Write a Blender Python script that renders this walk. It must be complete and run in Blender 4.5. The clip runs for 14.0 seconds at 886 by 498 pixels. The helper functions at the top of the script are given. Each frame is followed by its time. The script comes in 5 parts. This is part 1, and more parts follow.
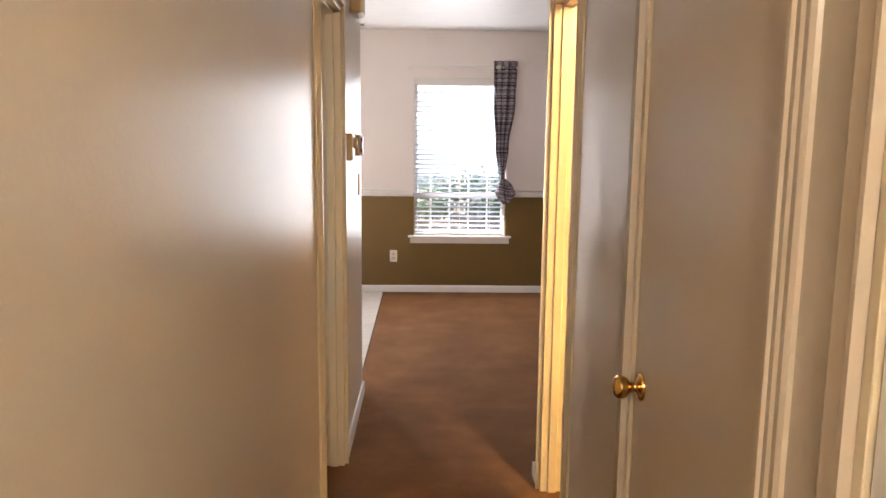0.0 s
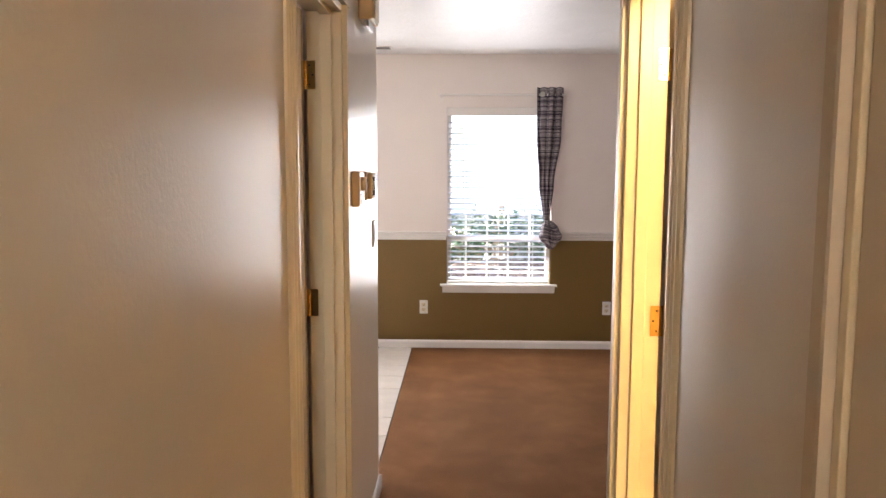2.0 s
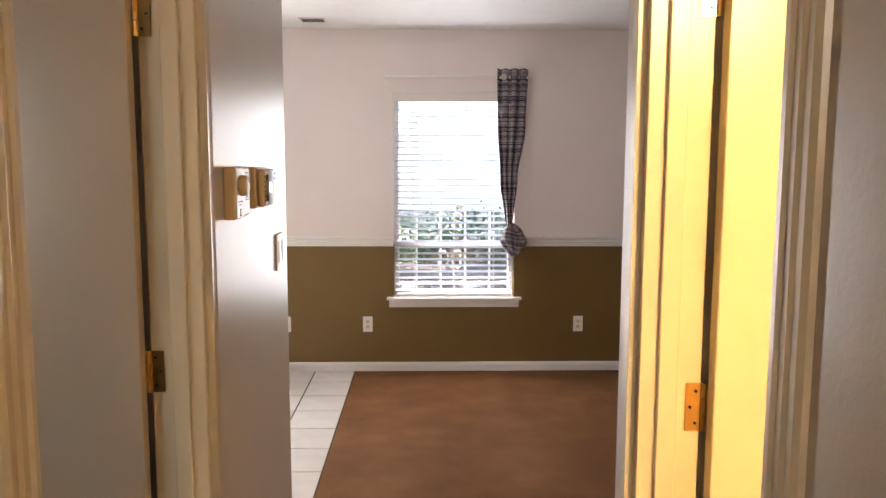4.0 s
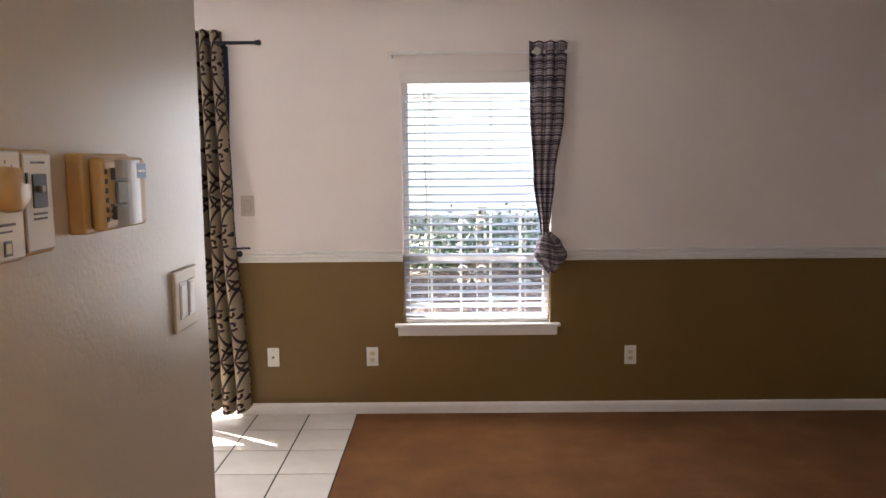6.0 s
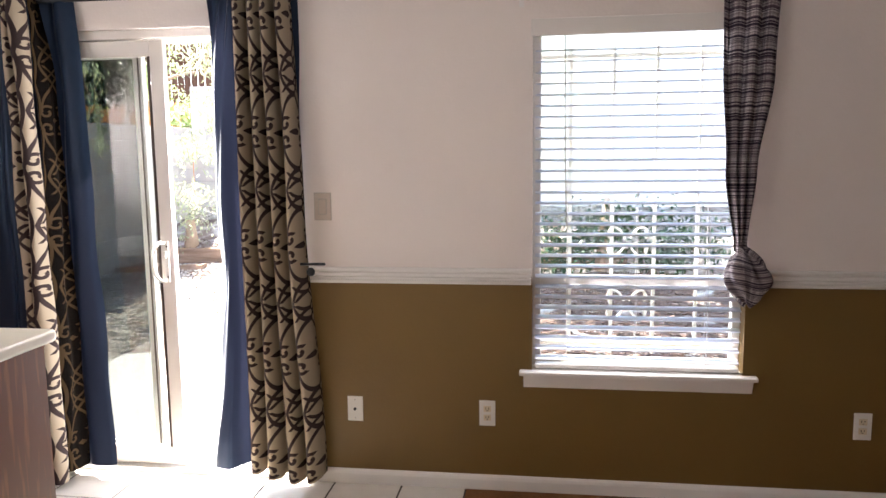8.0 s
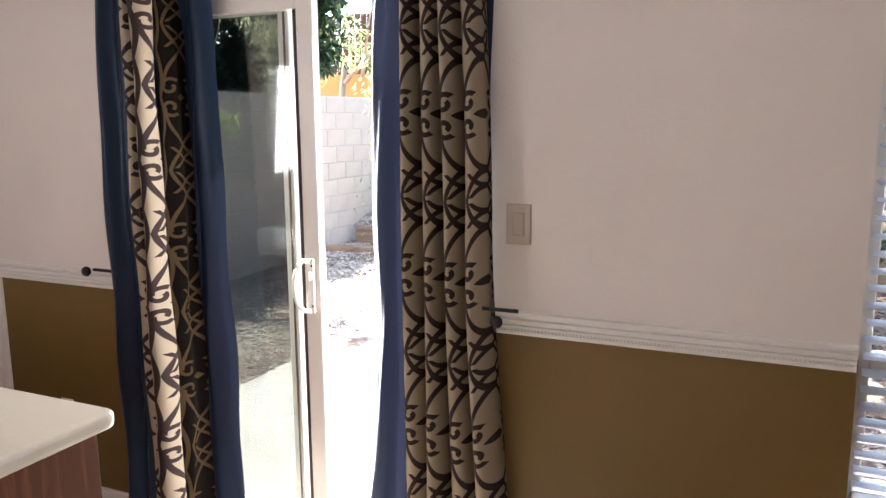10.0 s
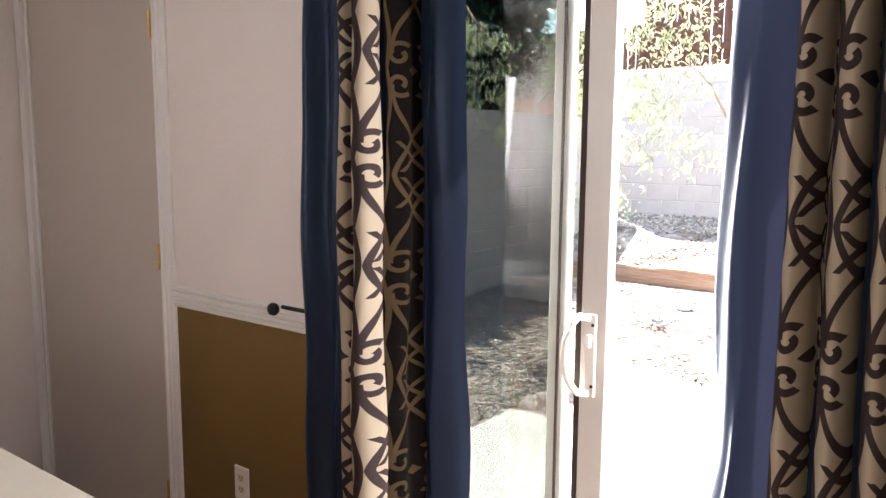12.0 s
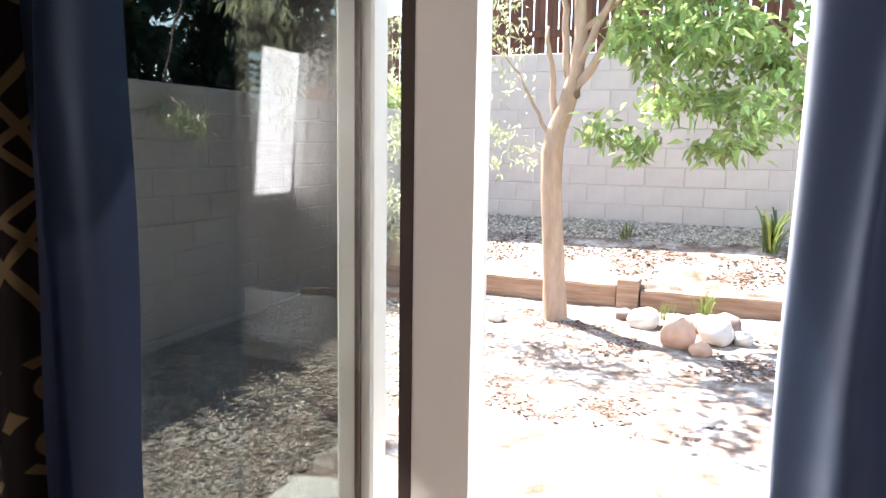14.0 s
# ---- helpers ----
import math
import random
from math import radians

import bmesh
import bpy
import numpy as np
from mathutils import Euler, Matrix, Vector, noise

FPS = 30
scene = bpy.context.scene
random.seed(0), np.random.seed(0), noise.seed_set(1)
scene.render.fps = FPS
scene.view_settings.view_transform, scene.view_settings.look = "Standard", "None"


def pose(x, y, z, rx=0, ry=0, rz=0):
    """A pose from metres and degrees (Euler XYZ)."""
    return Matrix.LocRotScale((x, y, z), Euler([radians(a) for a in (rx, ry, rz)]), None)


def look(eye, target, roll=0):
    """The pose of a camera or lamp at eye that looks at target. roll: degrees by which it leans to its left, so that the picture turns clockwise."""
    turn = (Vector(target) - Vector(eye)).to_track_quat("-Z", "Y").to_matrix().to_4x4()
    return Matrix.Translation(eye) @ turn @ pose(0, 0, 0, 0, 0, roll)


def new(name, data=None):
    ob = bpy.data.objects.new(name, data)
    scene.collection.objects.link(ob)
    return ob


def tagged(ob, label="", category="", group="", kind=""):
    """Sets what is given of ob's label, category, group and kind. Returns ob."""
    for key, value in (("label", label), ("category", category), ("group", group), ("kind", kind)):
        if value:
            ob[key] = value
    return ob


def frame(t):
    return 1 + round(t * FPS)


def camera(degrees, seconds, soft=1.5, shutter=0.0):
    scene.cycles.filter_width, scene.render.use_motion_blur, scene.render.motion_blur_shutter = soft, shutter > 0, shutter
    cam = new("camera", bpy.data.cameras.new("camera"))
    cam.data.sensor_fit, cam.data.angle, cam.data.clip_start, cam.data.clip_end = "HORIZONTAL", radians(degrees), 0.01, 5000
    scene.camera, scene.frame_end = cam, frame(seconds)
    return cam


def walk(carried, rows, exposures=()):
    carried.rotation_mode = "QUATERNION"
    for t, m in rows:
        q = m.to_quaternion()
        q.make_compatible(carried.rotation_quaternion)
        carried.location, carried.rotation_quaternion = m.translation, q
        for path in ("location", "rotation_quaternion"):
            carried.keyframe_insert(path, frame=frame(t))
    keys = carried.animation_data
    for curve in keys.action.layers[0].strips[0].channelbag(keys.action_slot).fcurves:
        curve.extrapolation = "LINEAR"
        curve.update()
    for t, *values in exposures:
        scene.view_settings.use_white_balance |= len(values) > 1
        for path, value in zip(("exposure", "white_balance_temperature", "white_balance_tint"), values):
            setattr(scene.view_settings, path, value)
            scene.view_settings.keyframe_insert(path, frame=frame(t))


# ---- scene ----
cam = camera(60.3, 14.0)
PATH = [
    (0, (0.314, 0.196, 1.526), (0.361, 2.173, 1.221), 0.6),
    (0.5, (0.326, 0.378, 1.534), (0.348, 2.357, 1.244), 0.3),
    (1, (0.344, 0.587, 1.526), (0.335, 2.572, 1.278), 0.2),
    (1.5, (0.338, 0.843, 1.531), (0.303, 2.831, 1.316), 0.3),
    (2, (0.347, 1.034, 1.533), (0.293, 3.022, 1.316), 0.2),
    (2.5, (0.4, 1.238, 1.553), (0.362, 3.224, 1.32), 0.3),
    (3, (0.39, 1.472, 1.538), (0.42, 3.459, 1.311), 0.2),
    (3.2, (0.395, 1.552, 1.542), (0.436, 3.54, 1.322), 0.5),
    (5.3, (0.449, 2.554, 1.497), (0.501, 4.537, 1.243), -1.0),
    (5.5, (0.454, 2.641, 1.497), (0.489, 4.625, 1.242), -0.9),
    (6, (0.459, 2.933, 1.493), (0.45, 4.92, 1.268), -0.5),
    (6.5, (0.451, 3.335, 1.484), (0.406, 5.323, 1.275), -0.5),
    (7, (0.406, 3.599, 1.485), (0.311, 5.585, 1.27), -0.4),
    (7.2, (0.392, 3.721, 1.484), (0.26, 5.705, 1.266), -0.5),
    (9.3, (0.073, 4.87, 1.514), (-0.504, 6.756, 1.182), -0.5),
    (9.5, (0.059, 4.988, 1.513), (-0.582, 6.854, 1.189), -0.4),
    (10, (0.003, 5.257, 1.555), (-0.801, 7.058, 1.222), -0.4),
    (10.5, (-0.148, 5.449, 1.547), (-1.058, 7.2, 1.22), -0.4),
    (11, (-0.38, 5.604, 1.529), (-1.365, 7.317, 1.218), 0.1),
    (11.5, (-0.555, 5.772, 1.483), (-1.685, 7.398, 1.206), 0.5),
    (12, (-0.715, 5.876, 1.454), (-1.906, 7.461, 1.195), 0.4),
    (12.5, (-0.842, 6.057, 1.432), (-2.001, 7.665, 1.165), -0.1),
    (13, (-1.006, 6.303, 1.451), (-2.014, 8.004, 1.153), 1.7),
    (13.5, (-1.114, 6.515, 1.442), (-1.972, 8.298, 1.155), 1.8),
    (14, (-1.184, 6.753, 1.44), (-1.917, 8.595, 1.172), 0.9),
]
EXPOSURES = [(0.0, 3.93), (3.0, 3.97), (5.5, 3.40), (7.0, 3.42), (9.5, 3.1), (11.0, 3.28), (12.0, 3.2), (13.0, 2.97), (14.0, 2.6)]
walk(cam, [(t, look(eye, target, roll)) for t, eye, target, roll in PATH], EXPOSURES)

# ---- world and light ----
SUN_TO = Vector((-0.53, 0.33, 1.0)).normalized()
world = bpy.data.worlds.new("sky_world")
scene.world = world
world.use_nodes = True
wn = world.node_tree
sky = wn.nodes.new("ShaderNodeTexSky")
sky.sky_type, sky.sun_disc = "NISHITA", False
sky.sun_elevation = math.asin(SUN_TO.z)
sky.sun_rotation = math.atan2(SUN_TO.x, SUN_TO.y)
wn.links.new(sky.outputs[0], wn.nodes["Background"].inputs[0])
wn.nodes["Background"].inputs[1].default_value = 0.15


def lamp(name, kind, energy, color, m, **settings):
    data = bpy.data.lights.new(name, kind)
    data.energy, data.color = energy, color
    if kind == "AREA":
        data.shape, data.size, data.size_y = "RECTANGLE", settings["size"], settings["size_y"]
    elif kind == "SUN":
        data.angle = settings["angle"]
    else:
        data.shadow_soft_size = settings["radius"]
    ob = new(name, data)
    ob.matrix_world = m
    return ob


lamp("sun", "SUN", 5.0, (1.0, 0.95, 0.87), look((0, 0, 20), Vector((0, 0, 20)) - SUN_TO), angle=radians(0.53))
# skylight entering at the patio door, the dining window and the kitchen window
SKYLIGHT = (0.98, 0.95, 0.97)
lamp("patio_skylight", "AREA", 7.0, SKYLIGHT, look((-1.29, 7.44, 1.05), (-1.29, 5.0, 0.95)), size=0.42, size_y=1.95)
lamp("window_skylight", "AREA", 2.1, SKYLIGHT, look((0.64, 7.36, 1.25), (0.64, 5.0, 1.1)), size=0.84, size_y=1.35)
lamp("kitchen_skylight", "AREA", 2.4, SKYLIGHT, look((-3.97, 3.955, 1.57), (-2.0, 3.955, 1.4)), size=0.40, size_y=0.90)
# weak fill for the side room, at an added window out of view
lamp("side_room_fill", "AREA", 0.35, SKYLIGHT, look((-1.49, 1.6, 1.5), (0, 1.6, 1.3)), size=0.75, size_y=0.95)
# warm lamps: the small room beside the hall, and an unseen fill added in the hall
lamp("bath_bulb", "POINT", 11, (1.0, 0.72, 0.34), pose(1.45, 1.5, 2.18), radius=0.09)
lamp("hall_fill", "POINT", 5.3, (1.0, 0.89, 0.75), pose(0.40, -0.9, 2.20), radius=0.09)


# ---- materials ----
def mat(name, color, rough=0.6, metal=0.0, vary=0.06, scale=8.0, bump=0.0, bump_scale=60.0, coat=0.0, spec=0.5, stain=0.0, stain_scale=1.3, detail=4.0, random_value=0.0):
    """A procedural surface: colour with variation at two scales, relief, gloss."""
    m = bpy.data.materials.new(name)
    m.use_nodes = True
    nt = m.node_tree
    b = nt.nodes["Principled BSDF"]
    b.inputs["Roughness"].default_value = rough
    b.inputs["Metallic"].default_value = metal
    b.inputs["Coat Weight"].default_value = coat
    b.inputs["Specular IOR Level"].default_value = spec
    tc = nt.nodes.new("ShaderNodeTexCoord")
    hsv = nt.nodes.new("ShaderNodeHueSaturation")
    hsv.inputs["Color"].default_value = (*color, 1)
    n1 = nt.nodes.new("ShaderNodeTexNoise")
    n1.inputs["Scale"].default_value, n1.inputs["Detail"].default_value = scale, detail
    nt.links.new(tc.outputs["Object"], n1.inputs["Vector"])
    mr = nt.nodes.new("ShaderNodeMapRange")
    mr.inputs[1].default_value, mr.inputs[2].default_value = 0.25, 0.75
    mr.inputs[3].default_value, mr.inputs[4].default_value = 1 - vary, 1 + vary
    nt.links.new(n1.outputs[0], mr.inputs[0])
    value = mr.outputs[0]
    if stain:
        n2 = nt.nodes.new("ShaderNodeTexNoise")
        n2.inputs["Scale"].default_value, n2.inputs["Detail"].default_value = stain_scale, 5
        nt.links.new(tc.outputs["Object"], n2.inputs["Vector"])
        m2 = nt.nodes.new("ShaderNodeMapRange")
        m2.inputs[1].default_value, m2.inputs[2].default_value = 0.35, 0.65
        m2.inputs[3].default_value, m2.inputs[4].default_value = 1 - stain, 1 + stain * 0.5
        nt.links.new(n2.outputs[0], m2.inputs[0])
        mul = nt.nodes.new("ShaderNodeMath")
        mul.operation = "MULTIPLY"
        nt.links.new(value, mul.inputs[0]), nt.links.new(m2.outputs[0], mul.inputs[1])
        value = mul.outputs[0]
    if random_value:
        oi = nt.nodes.new("ShaderNodeObjectInfo")
        m3 = nt.nodes.new("ShaderNodeMapRange")
        m3.inputs[3].default_value, m3.inputs[4].default_value = 1 - random_value, 1 + random_value
        nt.links.new(oi.outputs["Random"], m3.inputs[0])
        mul = nt.nodes.new("ShaderNodeMath")
        mul.operation = "MULTIPLY"
        nt.links.new(value, mul.inputs[0]), nt.links.new(m3.outputs[0], mul.inputs[1])
        value = mul.outputs[0]
    nt.links.new(value, hsv.inputs["Value"])
    nt.links.new(hsv.outputs[0], b.inputs["Base Color"])
    if bump:
        n3 = nt.nodes.new("ShaderNodeTexNoise")
        n3.inputs["Scale"].default_value, n3.inputs["Detail"].default_value = bump_scale, 3
        nt.links.new(tc.outputs["Object"], n3.inputs["Vector"])
        bp = nt.nodes.new("ShaderNodeBump")
        bp.inputs["Strength"].default_value, bp.inputs["Distance"].default_value = bump, 0.004
        nt.links.new(n3.outputs[0], bp.inputs["Height"])
        nt.links.new(bp.outputs[0], b.inputs["Normal"])
    return m


def ramp_mat(name, stops, scale, rough=0.8, detail=6.0, bump=0.0, wave=False, bump_distance=0.01, spec=0.3):
    """A surface coloured by a noise or a wood-like wave through a ramp."""
    m = bpy.data.materials.new(name)
    m.use_nodes = True
    nt = m.node_tree
    b = nt.nodes["Principled BSDF"]
    b.inputs["Roughness"].default_value = rough
    b.inputs["Specular IOR Level"].default_value = spec
    tc = nt.nodes.new("ShaderNodeTexCoord")
    mp = nt.nodes.new("ShaderNodeMapping")
    mp.inputs["Scale"].default_value = scale if isinstance(scale, tuple) else (scale,) * 3
    nt.links.new(tc.outputs["Object"], mp.inputs["Vector"])
    if wave:
        n = nt.nodes.new("ShaderNodeTexWave")
        n.inputs["Scale"].default_value, n.inputs["Distortion"].default_value = 1.0, 6.0
        n.inputs["Detail"].default_value, n.inputs["Detail Scale"].default_value = 3.0, 1.6
        out = n.outputs[1]
    else:
        n = nt.nodes.new("ShaderNodeTexNoise")
        n.inputs["Scale"].default_value, n.inputs["Detail"].default_value = 1.0, detail
        n.inputs["Roughness"].default_value = 0.65
        out = n.outputs[0]
    nt.links.new(mp.outputs[0], n.inputs["Vector"])
    r = nt.nodes.new("ShaderNodeValToRGB")
    els = r.color_ramp.elements
    els[0].position, els[0].color = stops[0][0], (*stops[0][1], 1)
    els[1].position, els[1].color = stops[-1][0], (*stops[-1][1], 1)
    for p, c in stops[1:-1]:
        els.new(p).color = (*c, 1)
    nt.links.new(out, r.inputs[0])
    nt.links.new(r.outputs[0], b.inputs["Base Color"])
    if bump:
        bp = nt.nodes.new("ShaderNodeBump")
        bp.inputs["Strength"].default_value, bp.inputs["Distance"].default_value = bump, bump_distance
        nt.links.new(out, bp.inputs["Height"])
        nt.links.new(bp.outputs[0], b.inputs["Normal"])
    return m


HALL_PAINT = mat("hall_paint", (0.63, 0.545, 0.44), 0.34, vary=0.02, scale=3, bump=0.13, bump_scale=110, stain=0.03, spec=0.42)
WHITE_PAINT = mat("white_wall_paint", (0.80, 0.725, 0.68), 0.5, vary=0.02, scale=3, bump=0.25, bump_scale=80, stain=0.02)
OLIVE_PAINT = mat("olive_wall_paint", (0.170, 0.099, 0.022), 0.5, vary=0.04, scale=4, bump=0.2, bump_scale=80, stain=0.05)
CEILING_PAINT = mat("ceiling_paint", (0.80, 0.80, 0.80), 0.45, vary=0.03, scale=6, bump=0.9, bump_scale=40)
TRIM_WHITE = mat("trim_white_paint", (0.80, 0.77, 0.74), 0.35, vary=0.02, scale=5)
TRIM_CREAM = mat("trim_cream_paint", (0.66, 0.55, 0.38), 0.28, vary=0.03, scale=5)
DOOR_PAINT = mat("door_paint", (0.60, 0.50, 0.38), 0.24, vary=0.02, scale=4, bump=0.06, bump_scale=20)
CARPET = ramp_mat("carpet_pile", [(0.3, (0.118, 0.047, 0.016)), (0.5, (0.160, 0.067, 0.023)), (0.7, (0.210, 0.096, 0.037))], 2.6, 0.95, 9, spec=0.1)


def add_pile(m, scale, strength, amount):
    """Fine tufts: a small-scale relief and colour change on top of the patches."""
    nt = m.node_tree
    b = nt.nodes["Principled BSDF"]
    src = b.inputs["Base Color"].links[0].from_socket
    tc, n = nt.nodes.new("ShaderNodeTexCoord"), nt.nodes.new("ShaderNodeTexNoise")
    n.inputs["Scale"].default_value, n.inputs["Detail"].default_value = scale, 2
    nt.links.new(tc.outputs["Object"], n.inputs["Vector"])
    mr, h = nt.nodes.new("ShaderNodeMapRange"), nt.nodes.new("ShaderNodeHueSaturation")
    mr.inputs[1].default_value, mr.inputs[2].default_value = 0.3, 0.7
    mr.inputs[3].default_value, mr.inputs[4].default_value = 1 - amount, 1 + amount
    nt.links.new(n.outputs[0], mr.inputs[0]), nt.links.new(mr.outputs[0], h.inputs["Value"])
    nt.links.new(src, h.inputs["Color"]), nt.links.new(h.outputs[0], b.inputs["Base Color"])
    bp = nt.nodes.new("ShaderNodeBump")
    bp.inputs["Strength"].default_value, bp.inputs["Distance"].default_value = strength, 0.006
    nt.links.new(n.outputs[0], bp.inputs["Height"]), nt.links.new(bp.outputs[0], b.inputs["Normal"])
    b.inputs["Sheen Weight"].default_value = 0.12
    b.inputs["Sheen Tint"].default_value = (1.0, 0.72, 0.48, 1.0)
    b.inputs["Sheen Roughness"].default_value = 0.4
    return m


add_pile(CARPET, 130, 0.8, 0.22)
TILE = mat("glazed_tile", (0.66, 0.61, 0.55), 0.22, vary=0.05, scale=9, stain=0.04, random_value=0.03)
GROUT = mat("grout", (0.045, 0.033, 0.027), 0.9, vary=0.2, scale=30)
BRASS = mat("polished_brass", (0.75, 0.48, 0.16), 0.18, 1.0, vary=0.05)
BLACK_IRON = mat("black_iron", (0.02, 0.02, 0.022), 0.4, 0.6, vary=0.1)
PLASTIC_IVORY = mat("ivory_plastic", (0.72, 0.62, 0.45), 0.4, vary=0.02)
PLASTIC_WHITE = mat("white_plastic", (0.80, 0.77, 0.72), 0.35, vary=0.02)
PLASTIC_BEIGE = mat("warm_beige_plastic", (0.62, 0.42, 0.20), 0.42, vary=0.04)
PLASTIC_GREY = mat("grey_plastic", (0.45, 0.42, 0.37), 0.4, vary=0.03)
BLACK_PLASTIC = mat("black_plastic", (0.015, 0.014, 0.013), 0.3, vary=0.05)
LCD = mat("lcd_grey", (0.23, 0.26, 0.25), 0.2, vary=0.03)
LABEL_BLUE = mat("blue_sticker", (0.04, 0.10, 0.32), 0.4, vary=0.05)
PRINT_DARK = mat("printed_mark", (0.06, 0.05, 0.045), 0.5, vary=0.02)
VINYL = mat("white_vinyl", (0.74, 0.70, 0.66), 0.32, vary=0.02)
WEATHERSTRIP = mat("brown_weatherstrip", (0.05, 0.032, 0.026), 0.7, vary=0.1)
SIDE_DOOR_PAINT = mat("side_door_paint", (0.52, 0.455, 0.40), 0.4, vary=0.02, scale=4)
SWITCH_PLATE = mat("beige_plate", (0.56, 0.47, 0.40), 0.4, vary=0.03)
CHROME = mat("chrome", (0.8, 0.8, 0.8), 0.12, 1.0, vary=0.02)
OAK = ramp_mat("stained_oak", [(0.2, (0.085, 0.022, 0.006)), (0.6, (0.14, 0.038, 0.011)), (0.9, (0.18, 0.056, 0.018))], (14, 14, 1.6), 0.42, wave=True, spec=0.25)
LAMINATE = mat("cream_laminate", (0.55, 0.49, 0.41), 0.38, vary=0.02, scale=40)
LINING = mat("slate_blue_satin", (0.0085, 0.0155, 0.031), 0.36, vary=0.05, scale=14, bump=0.5, bump_scale=9, spec=0.35)
CONCRETE = mat("patio_concrete", (0.68, 0.65, 0.61), 0.85, vary=0.08, scale=20, stain=0.1, bump=0.3, bump_scale=90)
BLOCK = mat("grey_block", (0.50, 0.455, 0.435), 0.9, vary=0.08, scale=5, bump=0.5, bump_scale=120, random_value=0.03)
MORTAR = mat("mortar", (0.48, 0.44, 0.42), 0.95, vary=0.06, scale=30)
STUCCO_OUT = mat("tan_stucco", (0.42, 0.33, 0.25), 0.9, vary=0.06, scale=12, bump=0.8, bump_scale=60)
ORANGE_STUCCO = mat("orange_stucco", (0.62, 0.24, 0.09), 0.9, vary=0.06, scale=12, bump=0.8, bump_scale=60)
SOIL = ramp_mat("dry_soil", [(0.30, (0.10, 0.062, 0.045)), (0.46, (0.22, 0.165, 0.14)), (0.6, (0.45, 0.40, 0.37)), (0.8, (0.60, 0.56, 0.53))], 5.0, 0.95, 10, 0.7, bump_distance=0.03)
BARK = ramp_mat("smooth_bark", [(0.3, (0.30, 0.21, 0.15)), (0.7, (0.46, 0.34, 0.26))], (18, 18, 4), 0.85, 6, 0.4)
TIMBER = ramp_mat("weathered_timber", [(0.25, (0.16, 0.085, 0.05)), (0.6, (0.34, 0.235, 0.175)), (0.9, (0.45, 0.34, 0.26))], (2.0, 26, 26), 0.9, 6, 0.6)
FENCE_WOOD = ramp_mat("fence_wood", [(0.25, (0.06, 0.028, 0.02)), (0.75, (0.16, 0.075, 0.05))], (20, 20, 2), 0.9, 5, 0.3)
GRAVEL = mat("gravel_stone", (0.40, 0.35, 0.30), 0.85, vary=0.3, scale=16)


def island_random(m, amount, hue=0.0):
    """Vary the colour from piece to piece of a joined mesh."""
    nt = m.node_tree
    b = nt.nodes["Principled BSDF"]
    src = b.inputs["Base Color"].links[0].from_socket
    g = nt.nodes.new("ShaderNodeNewGeometry")
    h = nt.nodes.new("ShaderNodeHueSaturation")
    mr = nt.nodes.new("ShaderNodeMapRange")
    mr.inputs[3].default_value, mr.inputs[4].default_value = 1 - amount, 1 + amount
    nt.links.new(g.outputs["Random Per Island"], mr.inputs[0])
    nt.links.new(mr.outputs[0], h.inputs["Value"])
    if hue:
        m2 = nt.nodes.new("ShaderNodeMapRange")
        m2.inputs[3].default_value, m2.inputs[4].default_value = 0.5 - hue, 0.5 + hue
        nt.links.new(g.outputs["Random Per Island"], m2.inputs[0])
        nt.links.new(m2.outputs[0], h.inputs["Hue"])
    nt.links.new(src, h.inputs["Color"])
    nt.links.new(h.outputs[0], b.inputs["Base Color"])
    return m


island_random(GRAVEL, 0.5)


def leaf_mat(name, color, trans=0.4):
    m = mat(name, color, 0.32, vary=0.2, scale=6)
    island_random(m, 0.4, 0.02)
    nt = m.node_tree
    b = nt.nodes["Principled BSDF"]
    tr = nt.nodes.new("ShaderNodeBsdfTranslucent")
    nt.links.new(b.inputs["Base Color"].links[0].from_socket, tr.inputs[0])
    mx = nt.nodes.new("ShaderNodeMixShader")
    mx.inputs[0].default_value = trans
    nt.links.new(b.outputs[0], mx.inputs[1]), nt.links.new(tr.outputs[0], mx.inputs[2])
    nt.links.new(mx.outputs[0], nt.nodes["Material Output"].inputs[0])
    return m


LEAF = leaf_mat("green_leaf", (0.30, 0.40, 0.15), 0.5)
LEAF_YELLOW = leaf_mat("yellow_green_leaf", (0.42, 0.45, 0.27))
LEAF_DARK = leaf_mat("dark_green_leaf", (0.025, 0.06, 0.02), 0.2)
GRASS = leaf_mat("grass_blade", (0.16, 0.20, 0.05))
LITTER = island_random(mat("leaf_litter", (0.13, 0.078, 0.060), 0.9, vary=0.2), 0.5)


